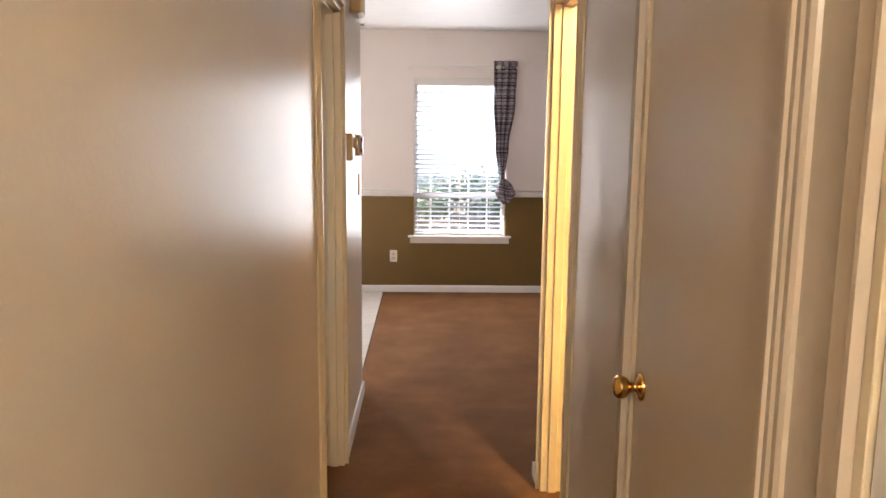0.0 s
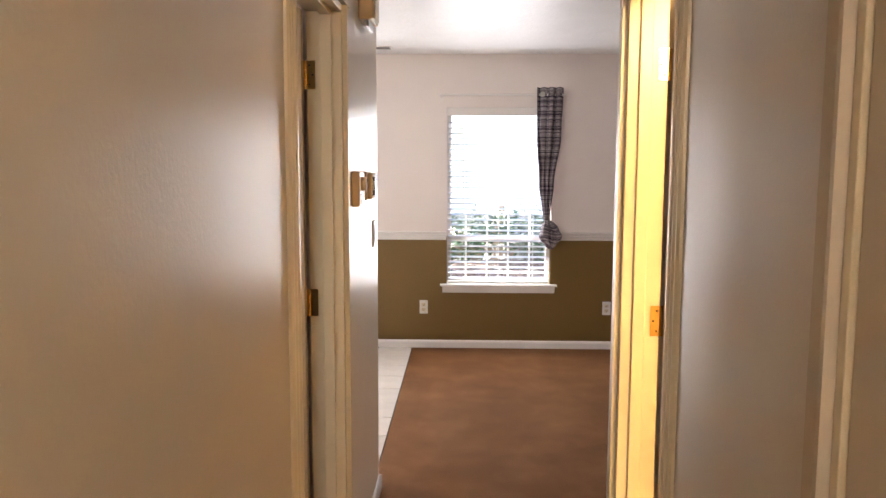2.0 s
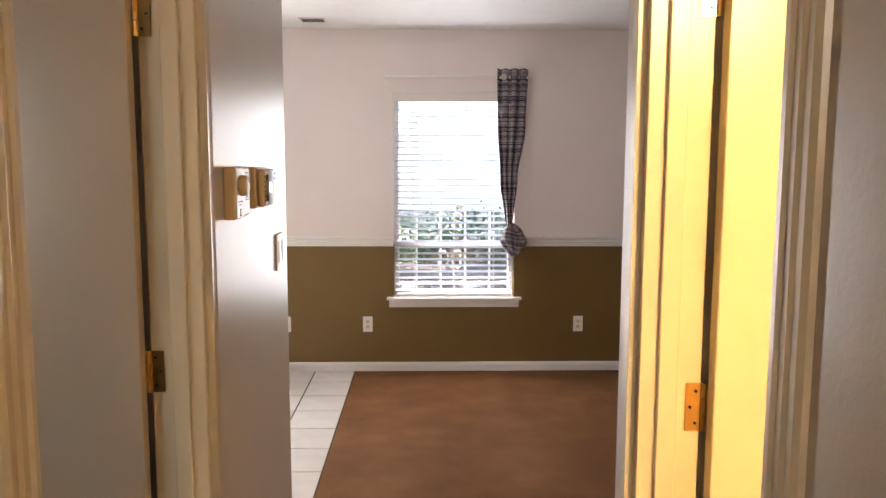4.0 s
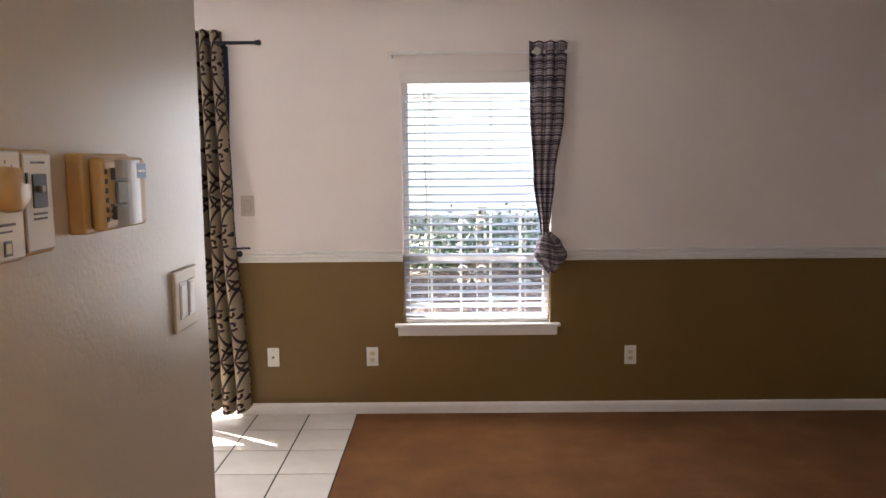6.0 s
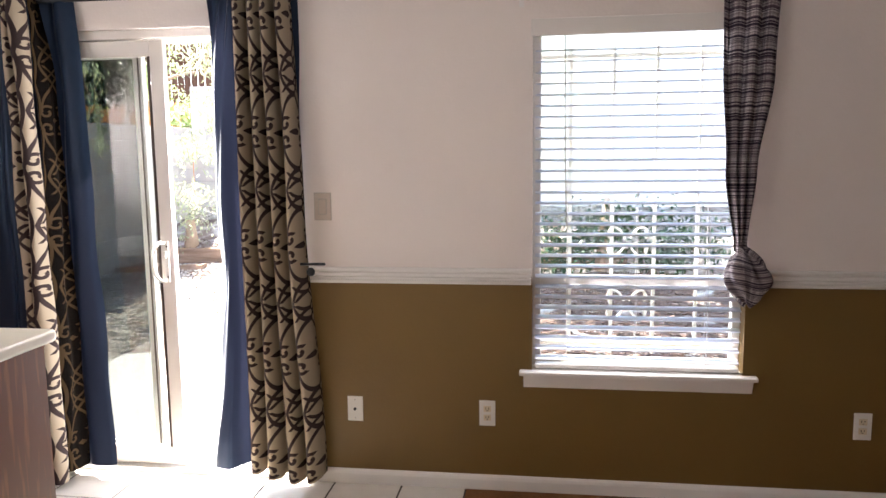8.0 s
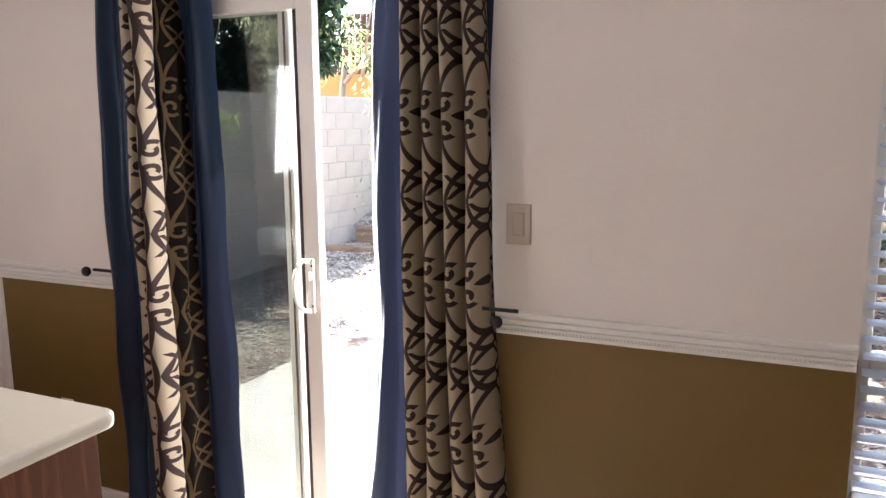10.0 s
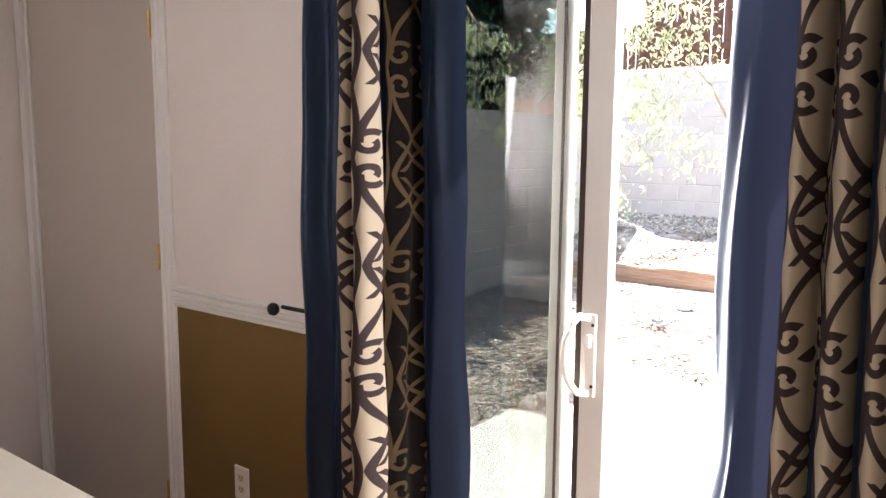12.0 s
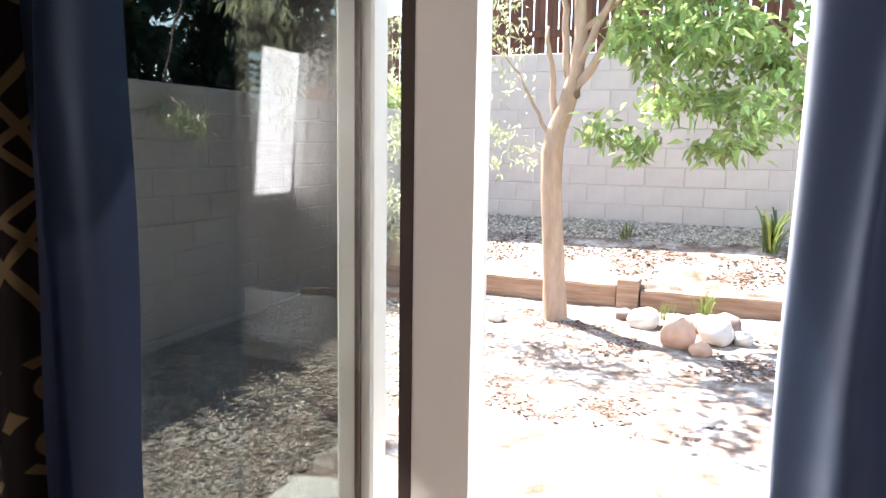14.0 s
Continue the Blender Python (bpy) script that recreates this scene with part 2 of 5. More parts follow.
def thin_glass(name, tint):
    """Clear pane: lets light straight through, and mirrors by the Fresnel law."""
    m = bpy.data.materials.new(name)
    m.use_nodes = True
    nt = m.node_tree
    nt.nodes.remove(nt.nodes["Principled BSDF"])
    tr, gl = nt.nodes.new("ShaderNodeBsdfTransparent"), nt.nodes.new("ShaderNodeBsdfGlossy")
    tr.inputs[0].default_value = (*tint, 1)
    gl.inputs["Roughness"].default_value = 0.0
    lw, mx = nt.nodes.new("ShaderNodeLayerWeight"), nt.nodes.new("ShaderNodeMixShader")
    power, schlick = nt.nodes.new("ShaderNodeMath"), nt.nodes.new("ShaderNodeMath")
    power.operation, power.inputs[1].default_value = "POWER", 5.0
    schlick.operation, schlick.inputs[1].default_value, schlick.inputs[2].default_value = "MULTIPLY_ADD", 0.96, 0.04
    nt.links.new(lw.outputs["Facing"], power.inputs[0]), nt.links.new(power.outputs[0], schlick.inputs[0])
    nt.links.new(schlick.outputs[0], mx.inputs[0])
    nt.links.new(tr.outputs[0], mx.inputs[1]), nt.links.new(gl.outputs[0], mx.inputs[2])
    nt.links.new(mx.outputs[0], nt.nodes["Material Output"].inputs[0])
    return m


GLASS = thin_glass("window_glass", (0.95, 0.97, 0.96))
SCREEN_GLASS = thin_glass("screened_glass", (0.36, 0.37, 0.365))


def through_cloth(m, color, share):
    """Let part of the light through a thin sheet."""
    nt = m.node_tree
    b = nt.nodes["Principled BSDF"]
    tr = nt.nodes.new("ShaderNodeBsdfTranslucent")
    tr.inputs[0].default_value = (*color, 1)
    mx = nt.nodes.new("ShaderNodeMixShader")
    mx.inputs[0].default_value = share
    nt.links.new(b.outputs[0], mx.inputs[1]), nt.links.new(tr.outputs[0], mx.inputs[2])
    nt.links.new(mx.outputs[0], nt.nodes["Material Output"].inputs[0])
    return m


SLAT = through_cloth(mat("blind_slat", (0.60, 0.61, 0.68), 0.4, vary=0.01), (0.7, 0.72, 0.8), 0.10)
through_cloth(LINING, (0.20, 0.22, 0.40), 0.012)
LINING.node_tree.nodes["Principled BSDF"].inputs["Specular Tint"].default_value = (0.52, 0.68, 1.0, 1.0)
GREY_FRAME = mat("grey_aluminium", (0.55, 0.53, 0.50), 0.4, 0.1, vary=0.04)


# ---- mesh helpers ----
def mesh_of(bm, material, smooth=False):
    me = bpy.data.meshes.new("mesh")
    bmesh.ops.recalc_face_normals(bm, faces=bm.faces[:])
    bm.to_mesh(me)
    bm.free()
    if material:
        me.materials.append(material)
    if smooth:
        for p in me.polygons:
            p.use_smooth = True
    return me


def part(name, bm, material, parent=None, label="", smooth=False):
    ob = new(name, bm if isinstance(bm, bpy.types.Mesh) else mesh_of(bm, material, smooth))
    if parent is not None:
        ob.parent = parent
        ob.matrix_parent_inverse = parent.matrix_world.inverted()
    return tagged(ob, label)


def thing(name, x, y, z, label, category, group="", kind=""):
    ob = new(name)
    ob.empty_display_size = 0.05
    ob.matrix_world = pose(x, y, z)
    return tagged(ob, label, category, group, kind)


def add_box(bm, x0, x1, y0, y1, z0, z1, bevel=0.0, segments=1):
    r = bmesh.ops.create_cube(bm, size=1.0)
    vs = r["verts"]
    bmesh.ops.scale(bm, vec=(x1 - x0, y1 - y0, z1 - z0), verts=vs)
    bmesh.ops.translate(bm, vec=((x0 + x1) / 2, (y0 + y1) / 2, (z0 + z1) / 2), verts=vs)
    if bevel:
        es = list({e for v in vs for e in v.link_edges})
        bmesh.ops.bevel(bm, geom=es, offset=bevel, segments=segments, profile=0.5, affect="EDGES")
    return bm


def box(x0, x1, y0, y1, z0, z1, bevel=0.0, segments=1):
    return add_box(bmesh.new(), min(x0, x1), max(x0, x1), min(y0, y1), max(y0, y1), min(z0, z1), max(z0, z1), bevel, segments)


def add_tube(bm, pts, radii, sides=8, cap=True):
    """A tube along points, with a radius at each."""
    pts = [Vector(p) for p in pts]
    if not isinstance(radii, (list, tuple)):
        radii = [radii] * len(pts)
    rings = []
    for i, p in enumerate(pts):
        d = (pts[min(i + 1, len(pts) - 1)] - pts[max(i - 1, 0)]).normalized()
        up = Vector((0, 0, 1)) if abs(d.z) < 0.9 else Vector((1, 0, 0))
        a = d.cross(up).normalized()
        b = d.cross(a)
        rings.append([bm.verts.new(p + radii[i] * (math.cos(k * math.tau / sides) * a + math.sin(k * math.tau / sides) * b)) for k in range(sides)])
    for r0, r1 in zip(rings, rings[1:]):
        for k in range(sides):
            bm.faces.new((r0[k], r0[(k + 1) % sides], r1[(k + 1) % sides], r1[k]))
    if cap:
        bm.faces.new(rings[0][::-1]), bm.faces.new(rings[-1])
    return bm


def tube(pts, radii, sides=8):
    return add_tube(bmesh.new(), pts, radii, sides)


def turned(profile, axis_pose, sides=20):
    """A body of revolution: (radius, height) pairs, turned about z, then posed."""
    bm = bmesh.new()
    rings = [[bm.verts.new(axis_pose @ Vector((r * math.cos(k * math.tau / sides), r * math.sin(k * math.tau / sides), h))) for k in range(sides)] for r, h in profile]
    for r0, r1 in zip(rings, rings[1:]):
        for k in range(sides):
            bm.faces.new((r0[k], r0[(k + 1) % sides], r1[(k + 1) % sides], r1[k]))
    bm.faces.new(rings[0][::-1]), bm.faces.new(rings[-1])
    return bm


def extrude_profile(profile, p0, p1, out, up):
    """A moulding: a closed profile of (out, up) pairs swept straight from p0 to p1."""
    bm = bmesh.new()
    out, up, p0, p1 = Vector(out), Vector(up), Vector(p0), Vector(p1)
    a = [bm.verts.new(p0 + u * out + v * up) for u, v in profile]
    b = [bm.verts.new(p1 + u * out + v * up) for u, v in profile]
    n = len(profile)
    for k in range(n):
        bm.faces.new((a[k], a[(k + 1) % n], b[(k + 1) % n], b[k]))
    bm.faces.new(a[::-1]), bm.faces.new(b)
    return bm


def structure(name, bm, material, label, category, smooth=False):
    return tagged(part(name, bm, material, None, "", smooth), label, category, "", "structure")


def wall_boxes(bm, axis, a0, a1, b0, b1, z0, z1, holes):
    """A wall from a0 to a1 along an axis, b0 to b1 thick, with openings (h0, h1, low, high) right through it."""
    def put(p, q, lo, hi):
        if q - p > 1e-4 and hi - lo > 1e-4:
            add_box(bm, p, q, b0, b1, lo, hi) if axis == "x" else add_box(bm, b0, b1, p, q, lo, hi)
    at = a0
    for h0, h1, lo, hi in sorted(holes):
        put(at, h0, z0, z1)
        put(h0, h1, z0, max(lo, z0))
        put(h0, h1, min(hi, z1), z1)
        at = h1
    put(at, a1, z0, z1)
    return bm


# ---- the plan ----
W, WO = 7.38, 7.53            # inner and outer face of the garden wall
HL, HR = -0.05, 0.815          # hall walls
HE, HRE = 4.527, 3.42         # where they end
KX, RX, CEIL = -4.02, 4.2, 2.44
RAIL0, RAIL1 = 0.918, 0.988
DOOR0, DOOR1, DOORT = -2.31, -0.81, 2.03    # patio door
WIN0, WIN1, WINB, WINT = 0.205, 1.072, 0.545, 2.005
LD0, LD1 = 2.80, 3.54       # left hall door
RD0, RD1 = 2.735, 3.285        # right hall door
CD0, CD1 = 1.25, 1.975        # closed door on the right
ND0, ND1 = 0.32, 1.02         # near closed door on the right
GD0, GD1 = -3.95, -3.05       # hinged door beside the patio door

holes = [(DOOR0, DOOR1, 0, DOORT), (WIN0, WIN1, WINB, WINT), (GD0, GD1, 0, 2.05)]
low = [(a, b, max(lo, 0), min(hi, 0.95)) for a, b, lo, hi in holes]
high = [(a, b, max(lo, 0.95), hi) for a, b, lo, hi in holes]
structure("wall_garden_low", wall_boxes(bmesh.new(), "x", KX, RX, W, WO - 0.02, 0, 0.95, low), OLIVE_PAINT, "olive tan painted lower wall below the chair rail", "wall")
structure("wall_garden_high", wall_boxes(bmesh.new(), "x", KX, RX, W, WO - 0.02, 0.95, CEIL, high), WHITE_PAINT, "white painted upper wall above the chair rail", "wall")
structure("wall_garden_outside", wall_boxes(bmesh.new(), "x", KX - 0.15, RX + 0.15, WO - 0.02, WO, -0.15, 3.0, holes), STUCCO_OUT, "tan stucco outer face of the house wall", "wall")
structure("wall_hall_left", wall_boxes(bmesh.new(), "y", -2.5, HE, HL - 0.11, HL, 0, CEIL, [(LD0, LD1, 0, 2.04)]), HALL_PAINT, "beige semi-gloss hall wall with a doorway", "wall")
structure("wall_hall_right", wall_boxes(bmesh.new(), "y", -2.5, HRE, HR, HR + 0.11, 0, CEIL, [(RD0, RD1, 0, 2.04), (CD0, CD1, 0, 2.04), (ND0, ND1, 0, 2.04)]), HALL_PAINT, "beige semi-gloss hall wall with three doorways", "wall")
structure("wall_hall_end", box(-1.5, 2.9, -2.61, -2.5, 0, CEIL), HALL_PAINT, "beige end wall of the hall", "wall")
structure("wall_kitchen_left", wall_boxes(bmesh.new(), "y", 2.39, W, KX - 0.15, KX, 0, CEIL, [(3.74, 4.17, 1.08, 2.06)]), WHITE_PAINT, "white kitchen wall with a small window", "wall")
structure("wall_kitchen_back", box(KX, HL - 0.11, HE - 0.9, HE - 0.79, 0, CEIL), WHITE_PAINT, "white partition between kitchen and side room", "wall")
structure("wall_side_room", wall_boxes(bmesh.new(), "y", -2.5, HE - 0.9, -1.61, -1.5, 0, CEIL, [(1.2, 2.0, 1.0, 2.0)]), HALL_PAINT, "beige wall of the side room", "wall")
structure("wall_bath_far", box(HR + 0.11, RX, HRE - 0.10, HRE, 0, CEIL), WHITE_PAINT, "white partition at the end of the hall", "wall")
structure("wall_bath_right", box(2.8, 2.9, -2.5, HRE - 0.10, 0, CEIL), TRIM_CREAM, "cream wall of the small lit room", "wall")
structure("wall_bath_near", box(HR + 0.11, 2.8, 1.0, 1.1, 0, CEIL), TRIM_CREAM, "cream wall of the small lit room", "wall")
structure("wall_dining_right", box(RX, RX + 0.15, HRE - 0.10, W, 0, CEIL), WHITE_PAINT, "white end wall of the dining room", "wall")
structure("ceiling", box(KX - 0.15, RX + 0.15, -2.61, WO, CEIL, CEIL + 0.12), CEILING_PAINT, "white textured ceiling", "ceiling")
structure("roof", box(KX - 0.5, RX + 0.5, -3.0, WO, 2.95, 3.05), STUCCO_OUT, "flat house roof slab", "roof")

# floors
structure("floor_slab", box(KX - 0.15, RX + 0.15, -2.61, WO, -0.12, -0.012), GROUT, "floor slab with grout lines under the tile", "floor")
structure("carpet", box(-0.08, RX, HE + 0.0, W - 0.003, -0.010, 0.0), CARPET, "brown cut pile carpet with worn patches", "carpet")
structure("carpet_hall", box(HL - 0.11, RX, -2.5, HE, -0.010, 0.0), CARPET, "brown cut pile hall carpet with worn patches", "carpet")


# ---- trim ----
BASE_PROFILE = [(0, 0), (0.013, 0), (0.013, 0.045), (0.010, 0.057), (0.004, 0.066), (0, 0.066)]
RAIL_PROFILE = [(0, 0), (0.010, 0.0), (0.013, 0.006), (0.013, 0.012), (0.009, 0.015), (0.011, 0.019), (0.016, 0.022), (0.016, 0.028), (0.010, 0.031), (0.018, 0.036), (0.018, 0.046), (0.012, 0.050), (0.020, 0.055), (0.024, 0.062), (0.024, 0.070), (0, 0.070)]
CASING_PROFILE = [(0, 0), (0.017, 0), (0.017, 0.010), (0.012, 0.014), (0.014, 0.030), (0.010, 0.036), (0.012, 0.052), (0.007, 0.060), (0, 0.062)]


def moulding(name, profile, p0, p1, out, up, material, label, category):
    return structure(name, extrude_profile(profile, p0, p1, out, up), material, label, category)


def casing_set(name, wall_axis, face, outward, a0, a1, top, material, label):
    """Three mitred-looking lengths of casing round an opening, one thing with its parts."""
    cat = "door casing"
    t = thing(name, 0, 0, 0, label, cat, "", "structure")
    w = 0.062
    ax, ou = (Vector((1, 0, 0)), Vector((0, outward, 0))) if wall_axis == "x" else (Vector((0, 1, 0)), Vector((outward, 0, 0)))
    base = Vector((0, face, 0)) if wall_axis == "x" else Vector((face, 0, 0))
    part("side_casing", extrude_profile(CASING_PROFILE, base + ax * (a0 - 0.006), base + ax * (a0 - 0.006) + Vector((0, 0, top + 0.006)), ou, -ax), material, t)
    part("side_casing", extrude_profile(CASING_PROFILE, base + ax * (a1 + 0.006), base + ax * (a1 + 0.006) + Vector((0, 0, top + 0.006)), ou, ax), material, t)
    part("head_casing", extrude_profile(CASING_PROFILE, base + ax * (a0 - w - 0.006) + Vector((0, 0, top + 0.0065)), base + ax * (a1 + w + 0.006) + Vector((0, 0, top + 0.0065)), ou, (0, 0, 1)), material, t)
    return t


def jamb_set(name, wall_axis, b0, b1, a0, a1, top, stop_at, material, label):
    """Lining boards of an opening through a wall, with a stop strip."""
    t = thing(name, 0, 0, 0, label, "door jamb", "", "structure")
    th = 0.018

    def bx(p, q, c, d, lo, hi):
        return box(p, q, c, d, lo, hi, 0.0015) if wall_axis == "x" else box(c, d, p, q, lo, hi, 0.0015)
    e = 0.002
    part("jamb_side", bx(a0 - 0.001, a0 + th, b0 - e, b1 + e, 0, top - 0.001), material, t)
    part("jamb_side", bx(a1 - th, a1 + 0.001, b0 - e, b1 + e, 0, top - 0.001), material, t)
    part("jamb_head", bx(a0 + th, a1 - th, b0 - e, b1 + e, top - th, top - 0.001), material, t)
    part("door_stop", bx(a0 + th, a0 + th + 0.012, stop_at, stop_at + 0.035, 0, top - th), material, t)
    part("door_stop", bx(a1 - th - 0.012, a1 - th, stop_at, stop_at + 0.035, 0, top - th), material, t)
    part("door_stop", bx(a0 + th + 0.012, a1 - th - 0.012, stop_at, stop_at + 0.035, top - th - 0.012, top - th), material, t)
    return t


# garden wall
for a, b in ((GD1 + 0.07, DOOR0 - 0.003), (DOOR1 + 0.003, WIN0 - 0.003), (WIN1 + 0.003, RX)):
    moulding("chair_rail", RAIL_PROFILE, (a, W, RAIL0), (b, W, RAIL0), (0, -1, 0), (0, 0, 1), TRIM_WHITE, "white fluted wooden chair rail on the wall", "chair rail")
    n = int((min(b, 2.6) - a) / 0.0105)
    verts, faces = [], []
    for k in range(n):
        c = Vector((a + 0.006 + k * 0.0105, W - 0.012, RAIL0 + 0.0155))
        i = len(verts)
        verts += [c + Vector(v) for v in ((-0.0062, 0, -0.005), (0, -0.006, -0.002), (0.0062, 0, 0.005), (0, -0.006, 0.003), (0, 0.003, 0.006), (0, 0.003, -0.006))]
        faces += [(i, i + 5, i + 1), (i, i + 1, i + 3), (i, i + 3, i + 4), (i + 2, i + 4, i + 3), (i + 2, i + 3, i + 1), (i + 2, i + 1, i + 5)]
    me = bpy.data.meshes.new("rope_bead")
    me.from_pydata(verts, [], faces)
    me.materials.append(TRIM_WHITE)
    tagged(part("rope_bead", me, None, bpy.data.objects[[o.name for o in scene.objects if o.name.startswith("chair_rail")][-1]]), "", "", "", "stuff")
for a, b in ((GD1 + 0.07, DOOR0 - 0.003), (DOOR1 + 0.02, RX)):
    moulding("baseboard", BASE_PROFILE, (a, W, 0), (b, W, 0), (0, -1, 0), (0, 0, 1), TRIM_WHITE, "white painted baseboard", "baseboard")
# hall
for a, b in ((-2.5, LD0 - 0.07), (LD1 + 0.07, HE)):
    moulding("baseboard", BASE_PROFILE, (HL, a, 0), (HL, b, 0), (1, 0, 0), (0, 0, 1), TRIM_WHITE, "white painted baseboard", "baseboard")
moulding("baseboard", BASE_PROFILE, (HL + 0.013, HE, 0), (HL - 0.11, HE, 0), (0, 1, 0), (0, 0, 1), TRIM_WHITE, "white painted baseboard", "baseboard")
for a, b in ((-2.5, ND0 - 0.07), (ND1 + 0.07, CD0 - 0.07), (CD1 + 0.07, RD0 - 0.07), (RD1 + 0.07, HRE)):
    moulding("baseboard", BASE_PROFILE, (HR, a, 0), (HR, b, 0), (-1, 0, 0), (0, 0, 1), TRIM_WHITE, "white painted baseboard", "baseboard")
moulding("baseboard", BASE_PROFILE, (HR - 0.013, HRE, 0), (RX, HRE, 0), (0, 1, 0), (0, 0, 1), TRIM_WHITE, "white painted baseboard", "baseboard")
casing_set("casing_left_door", "y", HL, 1, LD0, LD1, 2.04, TRIM_CREAM, "cream painted moulded door casing")
jamb_set("jamb_left_door", "y", HL - 0.11, HL, LD0, LD1, 2.04, HL - 0.065, TRIM_CREAM, "cream painted door lining")
casing_set("casing_right_door", "y", HR, -1, RD0, RD1, 2.04, TRIM_CREAM, "cream painted moulded door casing")
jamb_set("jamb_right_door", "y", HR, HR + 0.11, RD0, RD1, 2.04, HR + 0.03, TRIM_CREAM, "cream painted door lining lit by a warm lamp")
casing_set("casing_closed_door", "y", HR, -1, CD0, CD1, 2.04, DOOR_PAINT, "beige painted moulded door casing")
jamb_set("jamb_closed_door", "y", HR, HR + 0.11, CD0, CD1, 2.04, HR + 0.042, TRIM_CREAM, "cream painted door lining")
casing_set("casing_near_door", "y", HR, -1, ND0, ND1, 2.04, DOOR_PAINT, "beige painted moulded door casing")
jamb_set("jamb_near_door", "y", HR, HR + 0.11, ND0, ND1, 2.04, HR + 0.042, TRIM_CREAM, "cream painted door lining")
casing_set("casing_side_door", "x", W, -1, GD0, GD1, 2.05, TRIM_WHITE, "white painted moulded door casing")
jamb_set("jamb_side_door", "x", W, WO, GD0, GD1, 2.05, W + 0.045, TRIM_WHITE, "white painted door lining")


# ---- doors ----
def knob_set(parent, at, out, side=1):
    """Brass rose, neck and round knob, on a leaf whose face looks along out."""
    m = Matrix.Translation(at) @ Vector((0, 0, 1)).rotation_difference(Vector(out)).to_matrix().to_4x4()
    k = part("door_knob", turned([(0.006, 0.0), (0.033, 0.0), (0.034, 0.004), (0.028, 0.009), (0.014, 0.012), (0.011, 0.020), (0.012, 0.030), (0.022, 0.036), (0.028, 0.046), (0.028, 0.056), (0.020, 0.064), (0.008, 0.066)], m, 24), BRASS, parent, "polished brass knob", True)
    return k


def hinge(parent, m):
    """Brass butt hinge: knuckle and two leaves; local z up, leaves along x and y."""
    bm = bmesh.new()
    for k in range(3):
        add_tube(bm, [m @ Vector((0, 0, -0.045 + k * 0.0305)), m @ Vector((0, 0, -0.016 + k * 0.0305))], 0.0065, 8)
    h = part("hinge", bm, BRASS, parent, "polished brass hinge")
    bm = box(0.004, 0.032, -0.0015, 0.0015, -0.045, 0.045)
    bm.transform(m)
    part("hinge_leaf", bm, BRASS, h)
    bm = bmesh.new()
    for z in (-0.03, 0.0, 0.03):
        add_tube(bm, [m @ Vector((0.014 if z else 0.024, -0.0030, z)), m @ Vector((0.014 if z else 0.024, -0.0014, z))], 0.003, 6)
    part("screw", bm, BLACK_IRON, h)
    return h


def door_leaf(name, size, m, material, label, knob=True):
    """A flush slab door: hinge edge at the origin of m, leaf along +x, thickness along +y."""
    w, th, hgt = size
    t = thing(name, *m.translation, label, "door")
    bm = box(0, w, 0, th, 0.012, hgt, 0.002)
    bm.transform(m)
    part("leaf", bm, material, t)
    if knob:
        for y, o in ((0.0, -1), (th, 1)):
            knob_set(t, m @ Vector((w - 0.06, y, 0.942)), m.to_3x3() @ Vector((0, o, 0)))
    return t


left_leaf = door_leaf("hall_door", (LD1 - LD0 - 0.04, 0.035, 2.025), pose(HL - 0.122, LD1 - 0.022, 0, 0, 0, 181), DOOR_PAINT, "beige painted flush door standing open into a dark side room")
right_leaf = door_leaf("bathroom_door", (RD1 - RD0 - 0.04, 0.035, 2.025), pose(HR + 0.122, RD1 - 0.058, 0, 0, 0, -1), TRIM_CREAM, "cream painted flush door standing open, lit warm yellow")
closed_leaf = door_leaf("closet_door", (CD1 - CD0 - 0.042, 0.035, 2.018), pose(HR + 0.006, CD0 + 0.021, 0, 0, 0, 90) @ pose(0, -0.035, 0), DOOR_PAINT, "beige glossy flush door, closed, with a brass knob")
near_leaf = door_leaf("closet_door", (0.658, 0.035, 2.018), pose(HR + 0.006, ND0 + 0.021, 0, 0, 0, 90) @ pose(0, -0.035, 0), TRIM_WHITE, "white flush door, closed", False)
side_leaf = door_leaf("side_door", (GD1 - GD0 - 0.042, 0.04, 2.03), pose(GD1 - 0.021, W + 0.044, 0, 0, 0, 180), SIDE_DOOR_PAINT, "beige flush door, closed, hung on brass hinges", False)
for z in (0.34, 1.080, 1.822):
    hinge(left_leaf, pose(HL - 0.116, LD1 - 0.020, z, 0, 0, 0) @ pose(0, 0, 0, 0, 0, 0))
    hinge(right_leaf, pose(HR + 0.116, RD1 - 0.020, z, 0, 0, 0) @ Matrix.Diagonal((-1, 1, 1, 1)))
for z in (0.22, 1.078, 1.861):
    hinge(side_leaf, pose(GD1 - 0.019, W - 0.006, z, 0, 0, 90))


